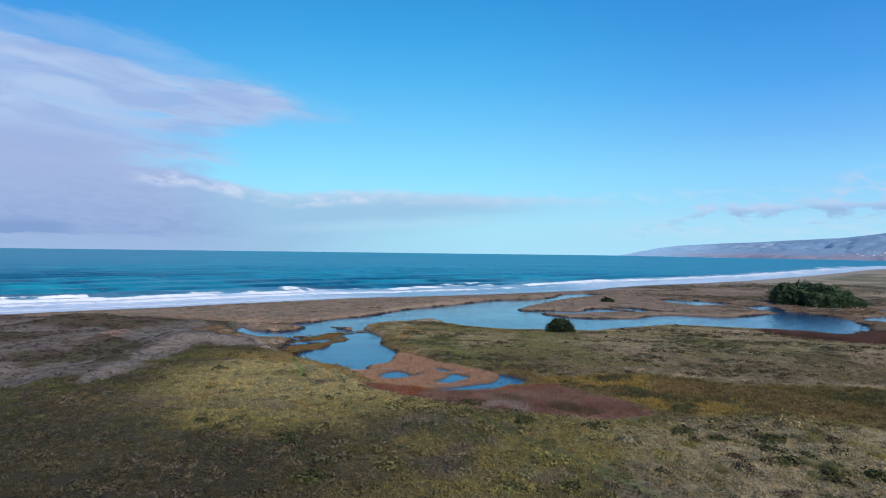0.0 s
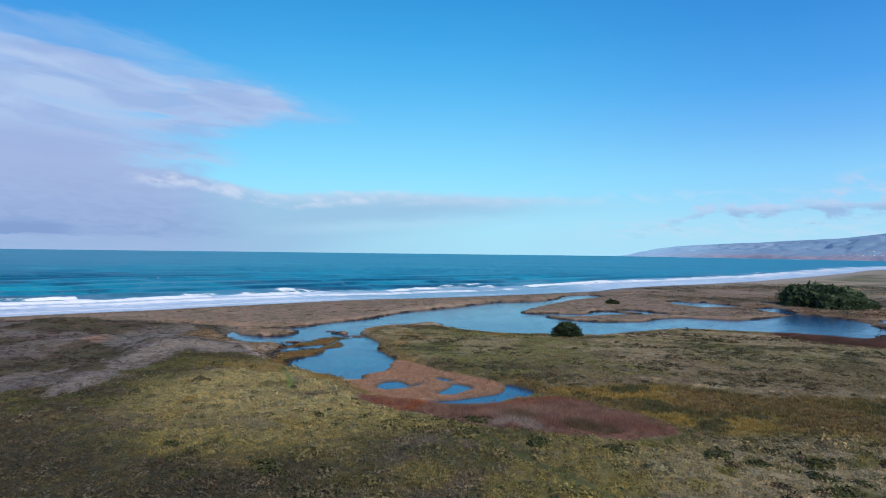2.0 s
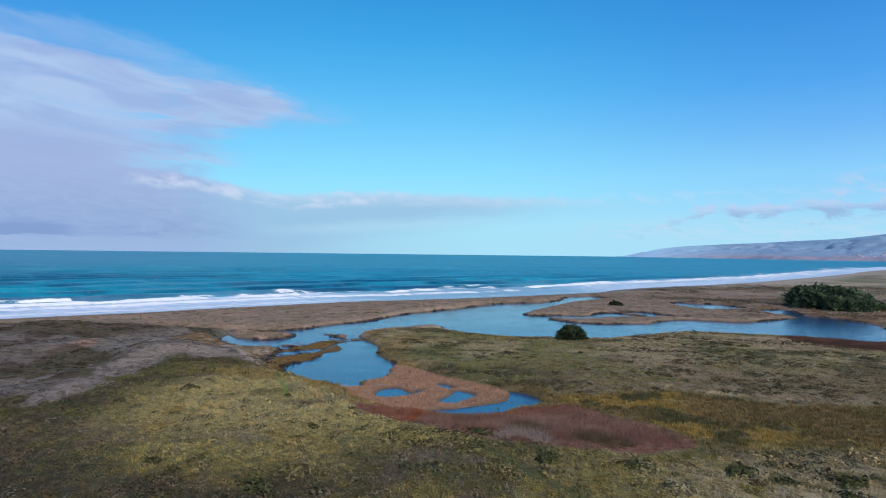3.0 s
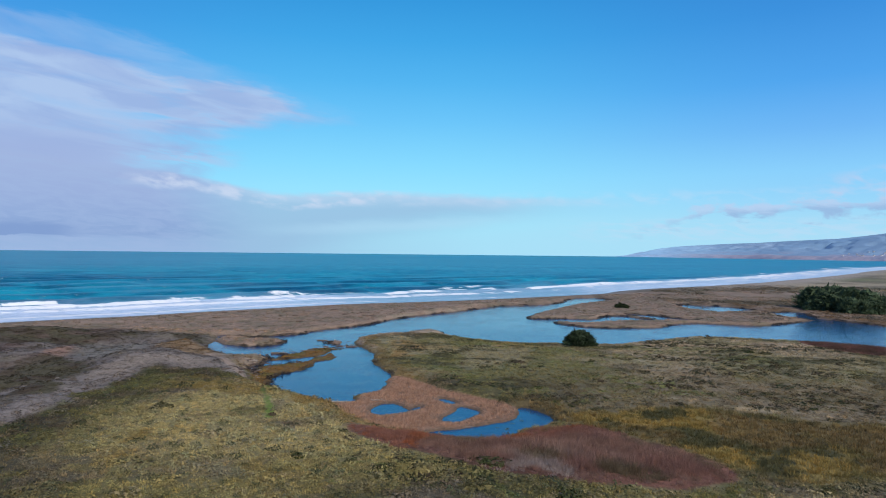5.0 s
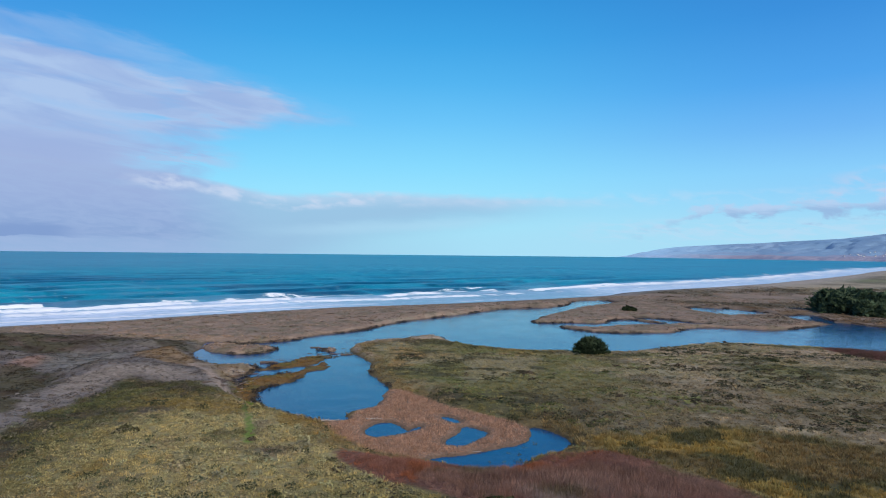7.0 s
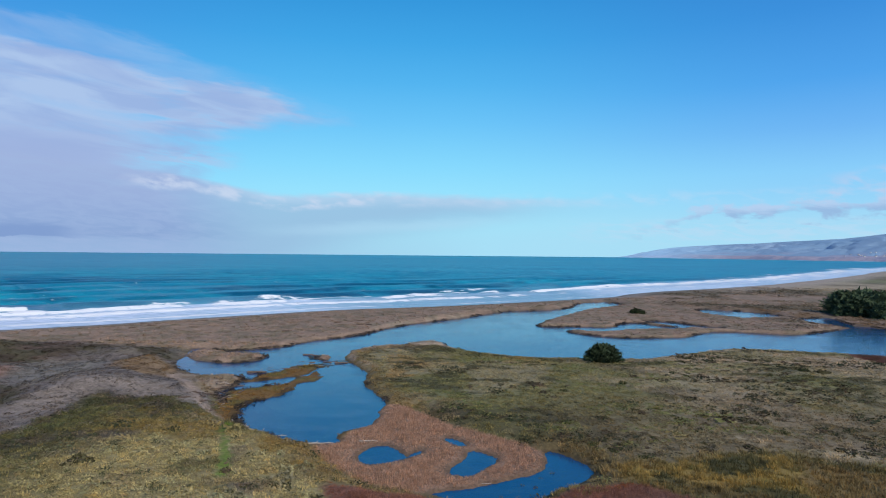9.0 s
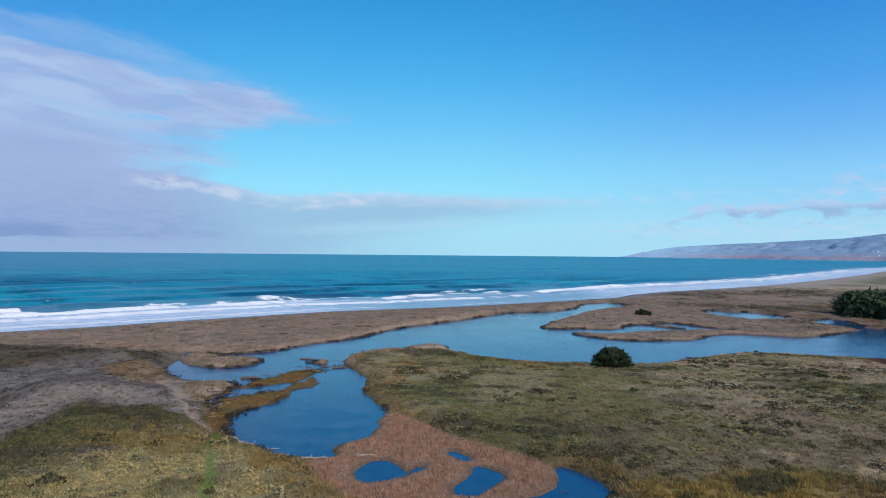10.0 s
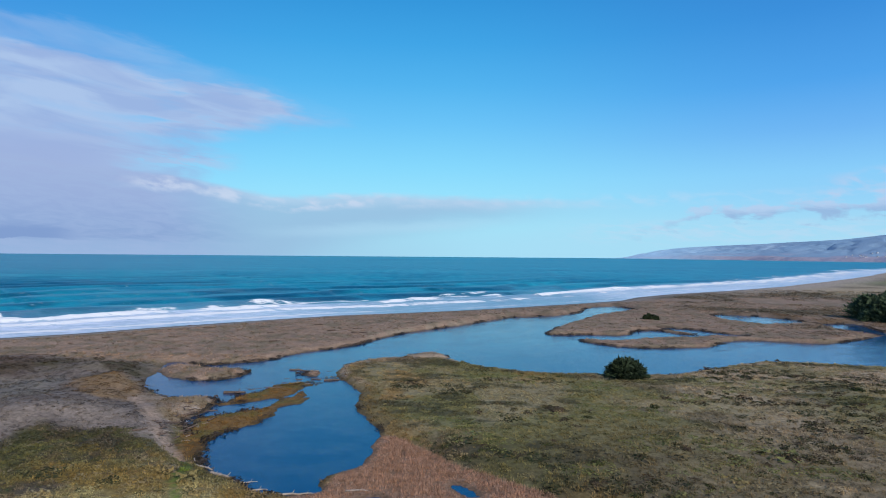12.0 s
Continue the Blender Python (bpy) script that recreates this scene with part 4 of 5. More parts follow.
strew("rough_grass", GRASS, x, y, z - 0.03, size, size * 0.75, hue(c * np.array([1.2, 1.12, 1.0])), M_PLANT, "dry tan and olive grass tufts on open ground", "grass")

# low mats on the field east of the pond
x, y = spots(-14, 185, 112, 276, 0.58, 107)
z, c, w, sea, marsh, wig = sample(x, y)
reed, red, och, du = zone_marks(x, y)
ok = (w > 3) & (reed > 1) & (red > 1) & (och > 2) & (y > 112 + 0.05 * x)
x, y, z, c = x[ok], y[ok], z[ok], c[ok]
size = RNG.gamma(2.5, 0.17, len(x)) + 0.2
mat = fbm(x * 0.45, y, 6.5, 3, 57) + 0.30 * (fbm(x * 0.5, y, 30, 2, 59) - 0.5) + RNG.uniform(-0.03, 0.03, len(x))
lime = sstep(fbm(x * 0.6, y, 11, 3, 151), 0.56, 0.64) * sstep(x, 110, 60)
c = lerp(c, (0.125, 0.135, 0.045), lime * 0.8)
size = np.where(mat > 0.56, size * 1.1, size)
c = np.where((mat > 0.553)[:, None], np.where((RNG.uniform(0, 1, len(x)) < 0.6)[:, None], np.array([0.036, 0.040, 0.019]), np.array([0.054, 0.040, 0.025])), c)
strew("field_scrub", HUM_FINE, x, y, z - 0.04, size * 1.2, size * 0.55, hue(c, 0.6, 1.2), M_PLANT, "flat grey-green scrub mats on the grassy field", "scrub")

# ochre sedge
x, y = spots(5, 145, 105, 182, 1.5, 109)
z, c, w, sea, marsh, wig = sample(x, y)
reed, red, och, du = zone_marks(x, y)
ok = (w > 0.4) & (reed > 0) & (red > 0.5) & (och + wig < 1.5)
x, y, z, c = x[ok], y[ok], z[ok], c[ok]
size = RNG.uniform(0.7, 1.6, len(x))
strew("ochre_sedge", GRASS, x, y, z - 0.03, size, size * 0.8, hue(c * np.array([1.02, 1.0, 1.0]), 0.65, 1.35, 0.08), M_PLANT, "tall ochre and green sedge in the damp hollow", "sedge")

# shore sedge and marsh plants round the pond
x, y = spots(-60, 40, 160, 275, 1.6, 111)
z, c, w, sea, marsh, wig = sample(x, y)
reed, red, och, du = zone_marks(x, y)
ok = (w > 0.15) & (w < 8) & (reed > 0.3) & (red > 1) & ((marsh < 1) | ((du > -1) & (RNG.uniform(0, 1, len(x)) < 0.55)))
x, y, z, c, marsh = x[ok], y[ok], z[ok], c[ok], marsh[ok]
size = np.where(marsh < 1, RNG.uniform(0.35, 0.65, len(x)), RNG.uniform(0.5, 1.2, len(x)))
strew("shore_sedge", GRASS, x, y, z - 0.03, size, size * 0.7, hue(c * np.array([0.95, 0.88, 0.85]), 0.6, 1.35), M_PLANT, "rusty and olive sedge along the pond's edge", "sedge")

# reeds
x, y = spots(-26, 20, 142, 200, 7.5, 113)
z, c, w, sea, marsh, wig = sample(x, y)
ok = (w > 0.12) & (sdf(REEDS, x, y) + wig * 0.5 < 0.3)
x, y, z, c, w = x[ok], y[ok], z[ok], c[ok], w[ok]
size = RNG.uniform(0.6, 1.15, len(x)) * np.clip(0.25 + 0.25 * w, 0.25, 1.0)
strew("reed_bed", REED, x, y, z - 0.03, size, size, hue(c * np.array([1.25, 1.2, 1.2]), 0.72, 1.4), M_PLANT, "dense dry brown reeds round the small pools", "reeds")

# red thicket
x, y = spots(-20, 245, 112, 270, 2.6, 117)
z, c, w, sea, marsh, wig = sample(x, y)
d = np.minimum(sdf(THICKET, x, y), sdf(THICKET_EAST, x, y)) + wig * 0.7
ok = (d < 0.2) & (w > 0.1)
x, y, z, c, d = x[ok], y[ok], z[ok], c[ok], d[ok]
mauve = sstep(fbm(x, y, 12, 3, 121) + 0.014 * (x - 9) - 0.024 * (y - 137), 0.42, 0.62)
mauve = np.where(x > 100, 0.65, mauve)
c = lerp(np.tile(np.array([0.275, 0.095, 0.042]), (len(x), 1)), (0.205, 0.118, 0.088), mauve)
c = c * (0.62 + 0.76 * fbm(x, y * 1.6, 5, 3, 125))[:, None]
c = lerp(c, (0.215, 0.108, 0.082), sstep(fbm(x, y, 9, 3, 127), 0.52, 0.6) * 0.7)
c = lerp(c, (0.30, 0.25, 0.22), bell(x, y, 13, 122, 7, 7) * sstep(fbm(x, y, 4, 3, 128), 0.45, 0.55) * 0.9)
c = lerp(c, (0.10, 0.085, 0.045), mauve * sstep(fbm(x, y * 1.5, 8, 3, 126), 0.56, 0.64) * 0.7)
c = np.where((x > 100)[:, None], c * np.array([0.62, 0.66, 0.8]), c)
size = np.clip(0.30 - 0.10 * d, 0.3, 1.0) * RNG.uniform(0.8, 1.2, len(x)) * (0.55 + 0.9 * fbm(x, y, 7, 2, 129))
strew("red_thicket", TWIG, x, y, z - 0.05, size, size, hue(c * 0.76, 0.7, 1.35), M_PLANT, "leafless red and mauve willow thicket beside the pools", "thicket")

# wiry tufts on the bar and the islands
x, y = spots(-185, 260, 235, 500, 0.24, 119)
z, c, w, sea, marsh, wig = sample(x, y)
ok = (w > 0.4) & (sea > 16) & ((y > 280) | (x < -50)) & (sdf(DUNES, x, y) > 0)
x, y, z, c = x[ok], y[ok], z[ok], c[ok]
size = RNG.uniform(0.5, 1.5, len(x))
strew("bar_grass", GRASS, x, y, z - 0.03, size * 1.3, size * 0.6, hue(c * 0.98, 0.65, 1.3, 0.03), M_PLANT, "sparse brown grass on the sand bar and islands", "grass")

# dark brush on the land beyond the lagoon
x, y = spots(150, 430, 330, 660, 0.055, 131)
z, c, w, sea, marsh, wig = sample(x, y)
ok = (w > 4) & (sea > 30) & (fbm(x * 0.6, y, 40, 4, 61) > 0.47)
x, y, z, c = x[ok], y[ok], z[ok], c[ok]
size = RNG.gamma(3.0, 0.35, len(x)) + 0.5
strew("lagoon_brush", HUM_FINE, x, y, z - 0.05, size * 1.4, size * 0.6, hue(c * 0.95, 0.6, 1.3), M_PLANT, "low dark brush on the flat land beyond the lagoon", "scrub")

# dune plants and gravel lumps
x, y = spots(-230, -42, 100, 270, 0.85, 123)
z, c, w, sea, marsh, wig = sample(x, y)
ok = (sdf(DUNES, x, y) + wig * 1.6 < 0.5) & (w > 1.0) & (to_line(DIRT_TRACK, x, y)[0] > 1.5)
x, y, z, c = x[ok], y[ok], z[ok], c[ok]
size = RNG.gamma(2.5, 0.11, len(x)) + 0.12
strew("dune_plants", HUM_FINE, x, y, z - 0.03, size * 1.25, size * 0.75, hue(c * 0.68, 0.5, 1.4), M_PLANT, "grey wiry plants and rubble on the dunes", "dune plants")

# dark litter along the waterline
x, y = spots(-95, 250, 165, 480, 2.2, 127)
z, c, w, sea, marsh, wig = sample(x, y)
ok = (w > -0.35) & (w < 0.75) & (fbm(x, y, 12, 2, 129) > 0.46) & (sdf(REEDS, x, y) > 2) & (y > 168)
x, y, z = x[ok], y[ok], z[ok]
size = RNG.gamma(2.0, 0.20, len(x)) + 0.18
strew("shore_litter", HUM_FINE, x, y, np.maximum(z, 0.0), size * 1.3, size * 0.7, hue(np.tile(np.array([0.035, 0.028, 0.024]), (len(x), 1)), 0.6, 1.8), M_PLANT,
      "dark wrack and plant litter along the waterline", "wrack")


# ---- bushes and trees ----
def mesh_part(name, v, f, mat, parent, colours=None, label="", flat=True):
    ob = array_mesh(name, v, f, mat, colours, flat=flat)
    ob.parent = parent
    if label:
        ob["label"] = label
    return ob


def tube(points, radii, sides=7):
    """A bent, tapering stem as vertices and faces."""
    p = np.asarray(points, float)
    v, f = [], []
    for i, (c, r) in enumerate(zip(p, radii)):
        d = p[min(i + 1, len(p) - 1)] - p[max(i - 1, 0)]
        d /= np.linalg.norm(d) + 1e-9
        s = np.cross(d, (0.31, 0.87, 0.38))
        s /= np.linalg.norm(s)
        u = np.cross(d, s)
        for k in range(sides):
            a = 2 * math.pi * k / sides
            v.append(c + r * (math.cos(a) * s + math.sin(a) * u))
    for i in range(len(p) - 1):
        for k in range(sides):
            m = (k + 1) % sides
            f.append((i * sides + k, i * sides + m, (i + 1) * sides + m, (i + 1) * sides + k))
    tip = len(v)
    v.append(p[-1])
    top = (len(p) - 1) * sides
    for k in range(sides):
        f.append((top + k, top + (k + 1) % sides, tip, tip))
    return np.array(v), np.array(f)


def quads_to_tris(f):
    t = np.concatenate([f[:, [0, 1, 2]], f[:, [0, 2, 3]]])
    return t[(t[:, 0] != t[:, 1]) & (t[:, 1] != t[:, 2]) & (t[:, 0] != t[:, 2])]


def join(parts):
    v, f, n = [], [], 0
    for a, b2 in parts:
        v.append(a)
        f.append(quads_to_tris(b2) + n)
        n += len(a)
    return np.concatenate(v), np.concatenate(f)


def bush(label, col, seed, n=150, flat=0.55):
    """A shrub about 1 m in radius: short stems and a ragged leafy dome."""
    r = np.random.default_rng(seed)
    root = new("shrub")
    for k in range(4):
        a = k * 1.57 + r.uniform(-0.3, 0.3)
        e = np.array([math.cos(a) * 0.6, math.sin(a) * 0.6, flat * 0.75])
        mesh_part("stem", *join([tube([(0, 0, -0.1), e * 0.5 + (0, 0, 0.1), e], [0.06, 0.045, 0.02], 5)]), M_BARK, root, label="thin grey-brown stem" if not k else "")
    t = np.concatenate([hummock(n, 0.24, flat, seed), hummock(n // 2, 0.26, flat * 0.8, seed + 1) * 0.8])
    v = t.reshape(-1, 3)
    c = np.repeat(np.array(col) * r.uniform(0.6, 1.5, (len(t), 1)), 3, 0)
    mesh_part("foliage", v, np.arange(len(v)).reshape(-1, 3), M_NEEDLE, root, c)
    return tagged(root, label, "shrub", "shrubs on the scrubland")


def cypress(seed, height, radius, lean=0.0, clumps=230, pale=1.0, frond=1.0):
    """A wind-shaped cypress: trunk with limbs, crown of outward sprays."""
    r = np.random.default_rng(seed)
    root = new("cypress_tree")
    mid = np.array([lean * 0.3, 0.1, height * 0.45])
    trunk = [tube([(0, 0, -0.4), (0.1, 0.05, height * 0.2), mid, (lean * 0.7, 0.0, height * 0.85)], [height * 0.055, height * 0.045, height * 0.032, height * 0.01], 9)]
    v, f = join(trunk)
    mesh_part("trunk", v, f, M_BARK, root, flat=False)
    for k in range(9):
        a = k * 2.4 + r.uniform(-0.3, 0.3)
        h0 = height * r.uniform(0.12, 0.6)
        reach = radius * r.uniform(0.55, 0.8) * (1.1 - 0.7 * h0 / height)
        tip = np.array([math.cos(a) * reach + lean * h0 / height, math.sin(a) * reach, h0 + height * 0.16])
        v, f = join([tube([(0, 0, h0), tip * (0.5, 0.5, 1) - (0, 0, height * 0.05), tip], [height * 0.022, height * 0.014, height * 0.006], 6)])
        mesh_part("limb", v, f, M_BARK, root, flat=False)
    tri, col = [], []
    for k in range(clumps):
        a = r.uniform(0, 2 * math.pi)
        u = min(1.0, (math.floor(r.uniform(0.02, 1.0) * 6) + r.uniform(0.1, 0.9) ** 1.6) / 6 + 0.02)       # sprays lie in loose tiers
        prof = math.sqrt(max(0.0, 1 - (max(u - 0.12, 0) / 0.9) ** 2)) * (1 + 0.14 * math.sin(3 * a + seed) + 0.1 * math.sin(7 * a))
        rad = radius * prof * r.uniform(0.66, 1.12) ** (1.0 if u < 0.8 else 1.5)
        c0 = np.array([math.cos(a) * rad + lean * u, math.sin(a) * rad, height * u * r.uniform(0.9, 1.02)])
        d = np.array([math.cos(a) * prof, math.sin(a) * prof, 0.12 + 0.8 * u])
        d /= np.linalg.norm(d)
        m = 26
        size = 0.092 * (height + radius) * 0.5 * r.uniform(0.7, 1.4)
        along = r.uniform(-0.8, 1.25, m)
        off = r.normal(0, 0.34, (m, 3)) * (1.15 - 0.6 * np.clip(along, 0, 1.2))[:, None]
        p = c0 + size * (d * along[:, None] * 1.5 + off)
        s1 = r.normal(size=(m, 3))
        s1 -= d * (s1 @ d)[:, None]
        s1 /= np.linalg.norm(s1, axis=1)[:, None] + 1e-9
        L = frond * size * r.uniform(0.5, 1.25, (m, 1))
        tri.append(np.stack([p - s1 * L * 0.24, p + s1 * L * 0.24, p + (d + r.normal(0, 0.3, (m, 3))) * L], 1))
        base = np.array([0.036, 0.052, 0.027]) * pale * r.uniform(0.7, 1.5)
        col.append(np.repeat(base * r.uniform(0.75, 1.3, (m, 1)), 3, 0))
    for k in range(clumps * 3):                                     # dense inner foliage
        a, u = r.uniform(0, 2 * math.pi), r.uniform(0.0, 0.92)
        rad = radius * math.sqrt(max(0.0, 1 - u * u)) * r.uniform(0.35, 0.84)
        c0 = np.array([math.cos(a) * rad + lean * u, math.sin(a) * rad, height * u])
        t0 = r.normal(0, 0.075 * (height + radius), (3, 3, 3))
        tri.append(c0 + t0)
        col.append(np.tile(np.array([0.032, 0.045, 0.025]) * pale * r.uniform(0.7, 1.3), (9, 1)))
    v = np.concatenate(tri).reshape(-1, 3)
    mesh_part("crown", v, np.arange(len(v)).reshape(-1, 3), M_NEEDLE, root, np.concatenate(col))
    return root


def ground_at(x, y):
    w, sea, along, marsh, wig = land_fields(np.array([float(x)]), np.array([float(y)]))
    return float(relief(np.array([float(x)]), np.array([float(y)]), w, sea)[0])


# the lone tree on the bank
lone = tagged(cypress(3, 4.3, 4.8, 0.4, 330), "dark green wind-rounded cypress on the lagoon bank", "tree")
lone.matrix_basis = pose(46.5, 245.4, ground_at(46.5, 245.4) - 0.15)

# the grove on the far side
# needles about twice the lone tree's tone: distance haze put into their colour
kinds = [cypress(11, 9.2, 7.4, 1.0, 260, 2.1, 0.7), cypress(12, 8.2, 7.8, 1.5, 260, 1.9, 0.7), cypress(13, 10.2, 7.4, 0.5, 260, 2.3, 0.7)]
GROVE = [(216, 394, 0, 0.50), (220, 402, 1, 0.80), (222, 388, 2, 0.75), (225, 404, 0, 1.25), (226, 390, 1, 1.35), (226, 377, 2, 0.75), (232, 400, 2, 1.2), (233, 386, 0, 1.3),
         (233, 375, 1, 0.85), (239, 396, 1, 1.35), (240, 383, 2, 1.05), (240, 373, 0, 0.7), (245, 391, 0, 1.15), (246, 378, 1, 0.85), (250, 385, 2, 0.8), (252, 379, 1, 0.6), (256, 380, 0, 0.42)]
for i, (x0, y0, k, sc) in enumerate(GROVE):
    m = pose(x0, y0, ground_at(x0, y0) - 0.1, 0, 0, (i * 67) % 360)
    t = copy_thing(kinds[k], m)
    t.matrix_basis = m @ Matrix.Diagonal((sc, sc, sc, 1))
    tagged(t, "dark green cypress in the dense grove beyond the lagoon", "tree", "cypress grove")
for k in kinds:
    for o in (*k.children_recursive, k):
        bpy.data.objects.remove(o)

# shrubs that stand out dark against the cover: x, y, radius
BUSHES = [bush("rounded dark green shrub in the scrub", (0.050, 0.055, 0.022), 31), bush("low dark olive shrub in the scrub", (0.066, 0.06, 0.03), 35, 130, 0.42),
          bush("brown half-bare shrub in the scrub", (0.075, 0.055, 0.036), 39, 130, 0.45)]
SHRUBS = [(27, 111.1, 2.2), (41.6, 110.5, 2.6), (41.7, 107, 1.2), (46.2, 107.6, 1.6), (55, 108, 2.6), (53.7, 110.9, 1.6), (52, 103.1, 1.8), (50.8, 97.7, 2.6),
          (44, 95.3, 1.8), (56.5, 101.4, 1.2), (65.5, 113.8, 1.4), (65.7, 108.9, 1.5), (61.9, 93.7, 2.2), (54.7, 91, 1.8), (45.3, 86.1, 1.5), (55.3, 94.4, 1.4),
          (31.3, 91.9, 1.1), (44.7, 99.5, 1.4), (17.7, 85.6, 1.5), (50.8, 113, 1.5), (6.9, 124.4, 2.2), (-7.6, 120.6, 1.2), (15.2, 112.6, 2.3)]
SHRUBS += [(-20.9, 98.4, 2.3), (-15.1, 85.5, 2.0), (-32.7, 100.9, 1.8), (-26.5, 93, 1.6), (-36.8, 105.8, 1.3), (-49.6, 147.5, 1.8), (-30.4, 148.6, 0.9), (-22.8, 145, 1.0),
           (-16.6, 140.9, 1.1), (-14.6, 136.2, 1.2), (-19.9, 124.8, 1.2), (9.5, 129.7, 1.5), (0.3, 115.8, 0.9), (94, 225.1, 1.6), (97.5, 222.6, 1.9)]
r = np.random.default_rng(77)
bx, by = r.uniform(2, 170, 2600), r.uniform(140, 262, 2600)
bsize = 0.5 + 0.36 * r.gamma(2.0, 0.5, 2600)
fine = (land_fields(bx, by)[0] > 4) & (sdf(REEDS, bx, by) > 3) & (sdf(OCHRE, bx, by) > 3) & (sdf(THICKET_EAST, bx, by) > 3) & (np.abs(bx) < 0.8 * by)
fine &= (fbm(bx, by * 2.2, 30, 3, 141) > 0.50) & (np.hypot(bx - 48, by - 247) > 9)
placed = len(SHRUBS)
SHRUBS += list(zip(bx[fine], by[fine], bsize[fine]))[:290 - placed]
sg = sample(np.array([p[0] for p in SHRUBS], float), np.array([p[1] for p in SHRUBS], float))[0]
for i, (x0, y0, rad) in enumerate(SHRUBS):
    k = 0 if rad > 2.0 and i < placed else (i * 7) % 3
    m = pose(x0, y0, sg[i] - 0.08, 0, 0, (i * 53) % 360)
    ob = copy_thing(BUSHES[k], m)
    ob.matrix_basis = m @ Matrix.Diagonal((rad * 1.2, rad * 0.8, min(rad, 1.8) * (0.85 if i < placed else 0.65), 1))
for k, b0 in enumerate(BUSHES):
    b0.matrix_basis = pose(22 + 8 * k, 178 + 3 * k, ground_at(22 + 8 * k, 178 + 3 * k) - 0.08)
island_bush = bush("dense dark green shrub alone on the marsh island", (0.021, 0.029, 0.014), 47, 260, 0.55)
island_bush.matrix_basis = pose(104.6, 393, ground_at(104.6, 393) - 0.1) @ Matrix.Diagonal((4.2, 3.3, 4.6, 1))


# ---- driftwood ----
def log(length, radius, seed, mat, label):
    """A weathered trunk: bent, tapering, with a broken stub."""
    r = np.random.default_rng(seed)
    root = new("driftwood_log")
    pts = [(-length / 2, 0, radius), (-length / 6, r.uniform(-0.15, 0.15), radius * 1.05), (length / 5, r.uniform(-0.2, 0.2), radius), (length / 2, r.uniform(-0.2, 0.2), radius * 0.9)]
    v, f = join([tube(pts, [radius, radius * 0.95, radius * 0.8, radius * 0.45], 8)])
    mesh_part("stem", v, f, mat, root, flat=False)
    v, f = join([tube([(length / 6, 0, radius), (length / 5, radius * 1.5, radius * 2.2), (length / 4, radius * 2.2, radius * 3.6)], [radius * 0.4, radius * 0.3, radius * 0.15], 6)])
    mesh_part("stub", v, f, mat, root, flat=False)
    return tagged(root, label, "log", "driftwood round the pond")


LOGS = [log(4.2, 0.20, 1, M_DRIFT, "pale bleached driftwood log on the pond's shore"), log(3.0, 0.11, 2, M_DRIFT, "thin grey driftwood branch on the shore"),
        log(5.0, 0.34, 3, M_DRIFT_DARK, "dark wet log lying in the shallow water")]
PLACES = [(-50.7, 229.2, 2, 8, 1.0), (-43.2, 258, 2, 10, 0.7), (-40.2, 256.7, 2, -10, 0.6), (-37.9, 178.2, 0, -28, 0.9), (-34.2, 175.6, 0, -32, 1.2), (-31, 173.2, 1, -20, 1.1),
          (-29.8, 173.4, 0, 25, 0.7), (-27.8, 170.6, 0, 15, 0.8), (-46.9, 194.8, 0, 70, 0.8), (-51.6, 204.5, 0, 95, 0.9), (-53.4, 211.5, 0, -15, 1.3), (-46.5, 191.6, 0, 20, 0.7),
          (-22.8, 168.6, 0, 5, 0.9), (-25.4, 168.3, 1, 12, 1.2), (-20.6, 168.9, 0, 14, 0.6), (-38.5, 240, 1, 40, 1.3)]
PLACES += [(-35.8, 239, 0, 20, 0.7), (-36.5, 253.5, 0, 60, 0.8), (-30.5, 244.3, 2, 15, 0.8), (-66, 220.7, 0, 30, 0.9), (-57.5, 223, 1, -12, 1.1), (-42.8, 195, 1, 55, 1.2),
           (-34.7, 245.3, 2, -20, 0.6), (-49, 198, 1, -50, 0.9), (-50, 201, 1, 15, 1.0), (-53, 208, 2, 40, 0.6), (-13.5, 169.8, 0, 4, 0.75), (5.4, 151.8, 1, 8, 0.5),
           (-40.5, 181.4, 1, -60, 0.9), (-36, 176.8, 1, -10, 0.9), (-52.5, 203, 0, 60, 0.6)]
r = np.random.default_rng(5)
for k in range(125):
    PLACES.append((r.uniform(-55, -47), r.uniform(187, 215), int(r.integers(0, 3)), r.uniform(0, 180), r.uniform(0.2, 0.6)))
for k in range(26):                                                # lone pieces on the sand bar
    a0 = r.uniform(0, 1)
    PLACES.append((-130 + 110 * a0 + r.normal(0, 4), 318 + 22 * a0 + r.normal(0, 12), 2, r.uniform(-20, 60), r.uniform(0.3, 0.8)))
for k in range(34):                                                # broken wood in the narrows
    a0 = r.uniform(0, 1)
    PLACES.append((-53 + 24 * a0 + r.normal(0, 1.2), 229 + 24 * a0 + r.normal(0, 4.5), 2, r.uniform(-15, 25), r.uniform(0.15, 0.4)))
lg = sample(np.array([p[0] for p in PLACES], float), np.array([p[1] for p in PLACES], float))[0]
for i, (x0, y0, k, turn, sc) in enumerate(PLACES):
    sc = sc * (0.62 if y0 > 186 and k < 2 else 1.0)
    m = pose(x0, y0, max(lg[i], -0.12) - 0.03, 0, 0, turn)
    ob = copy_thing(LOGS[k], m)
    ob.matrix_basis = m @ Matrix.Diagonal((sc, sc, sc, 1))
for ob in LOGS:
    for o in (*ob.children_recursive, ob):
        bpy.data.objects.remove(o)


# ---- houses of the far settlement ----
M_WALL = plain("white_house_paint", (0.78, 0.77, 0.74), 0.7, 0.08)
M_ROOF = plain("grey_roof", (0.22, 0.20, 0.20), 0.8, 0.15)


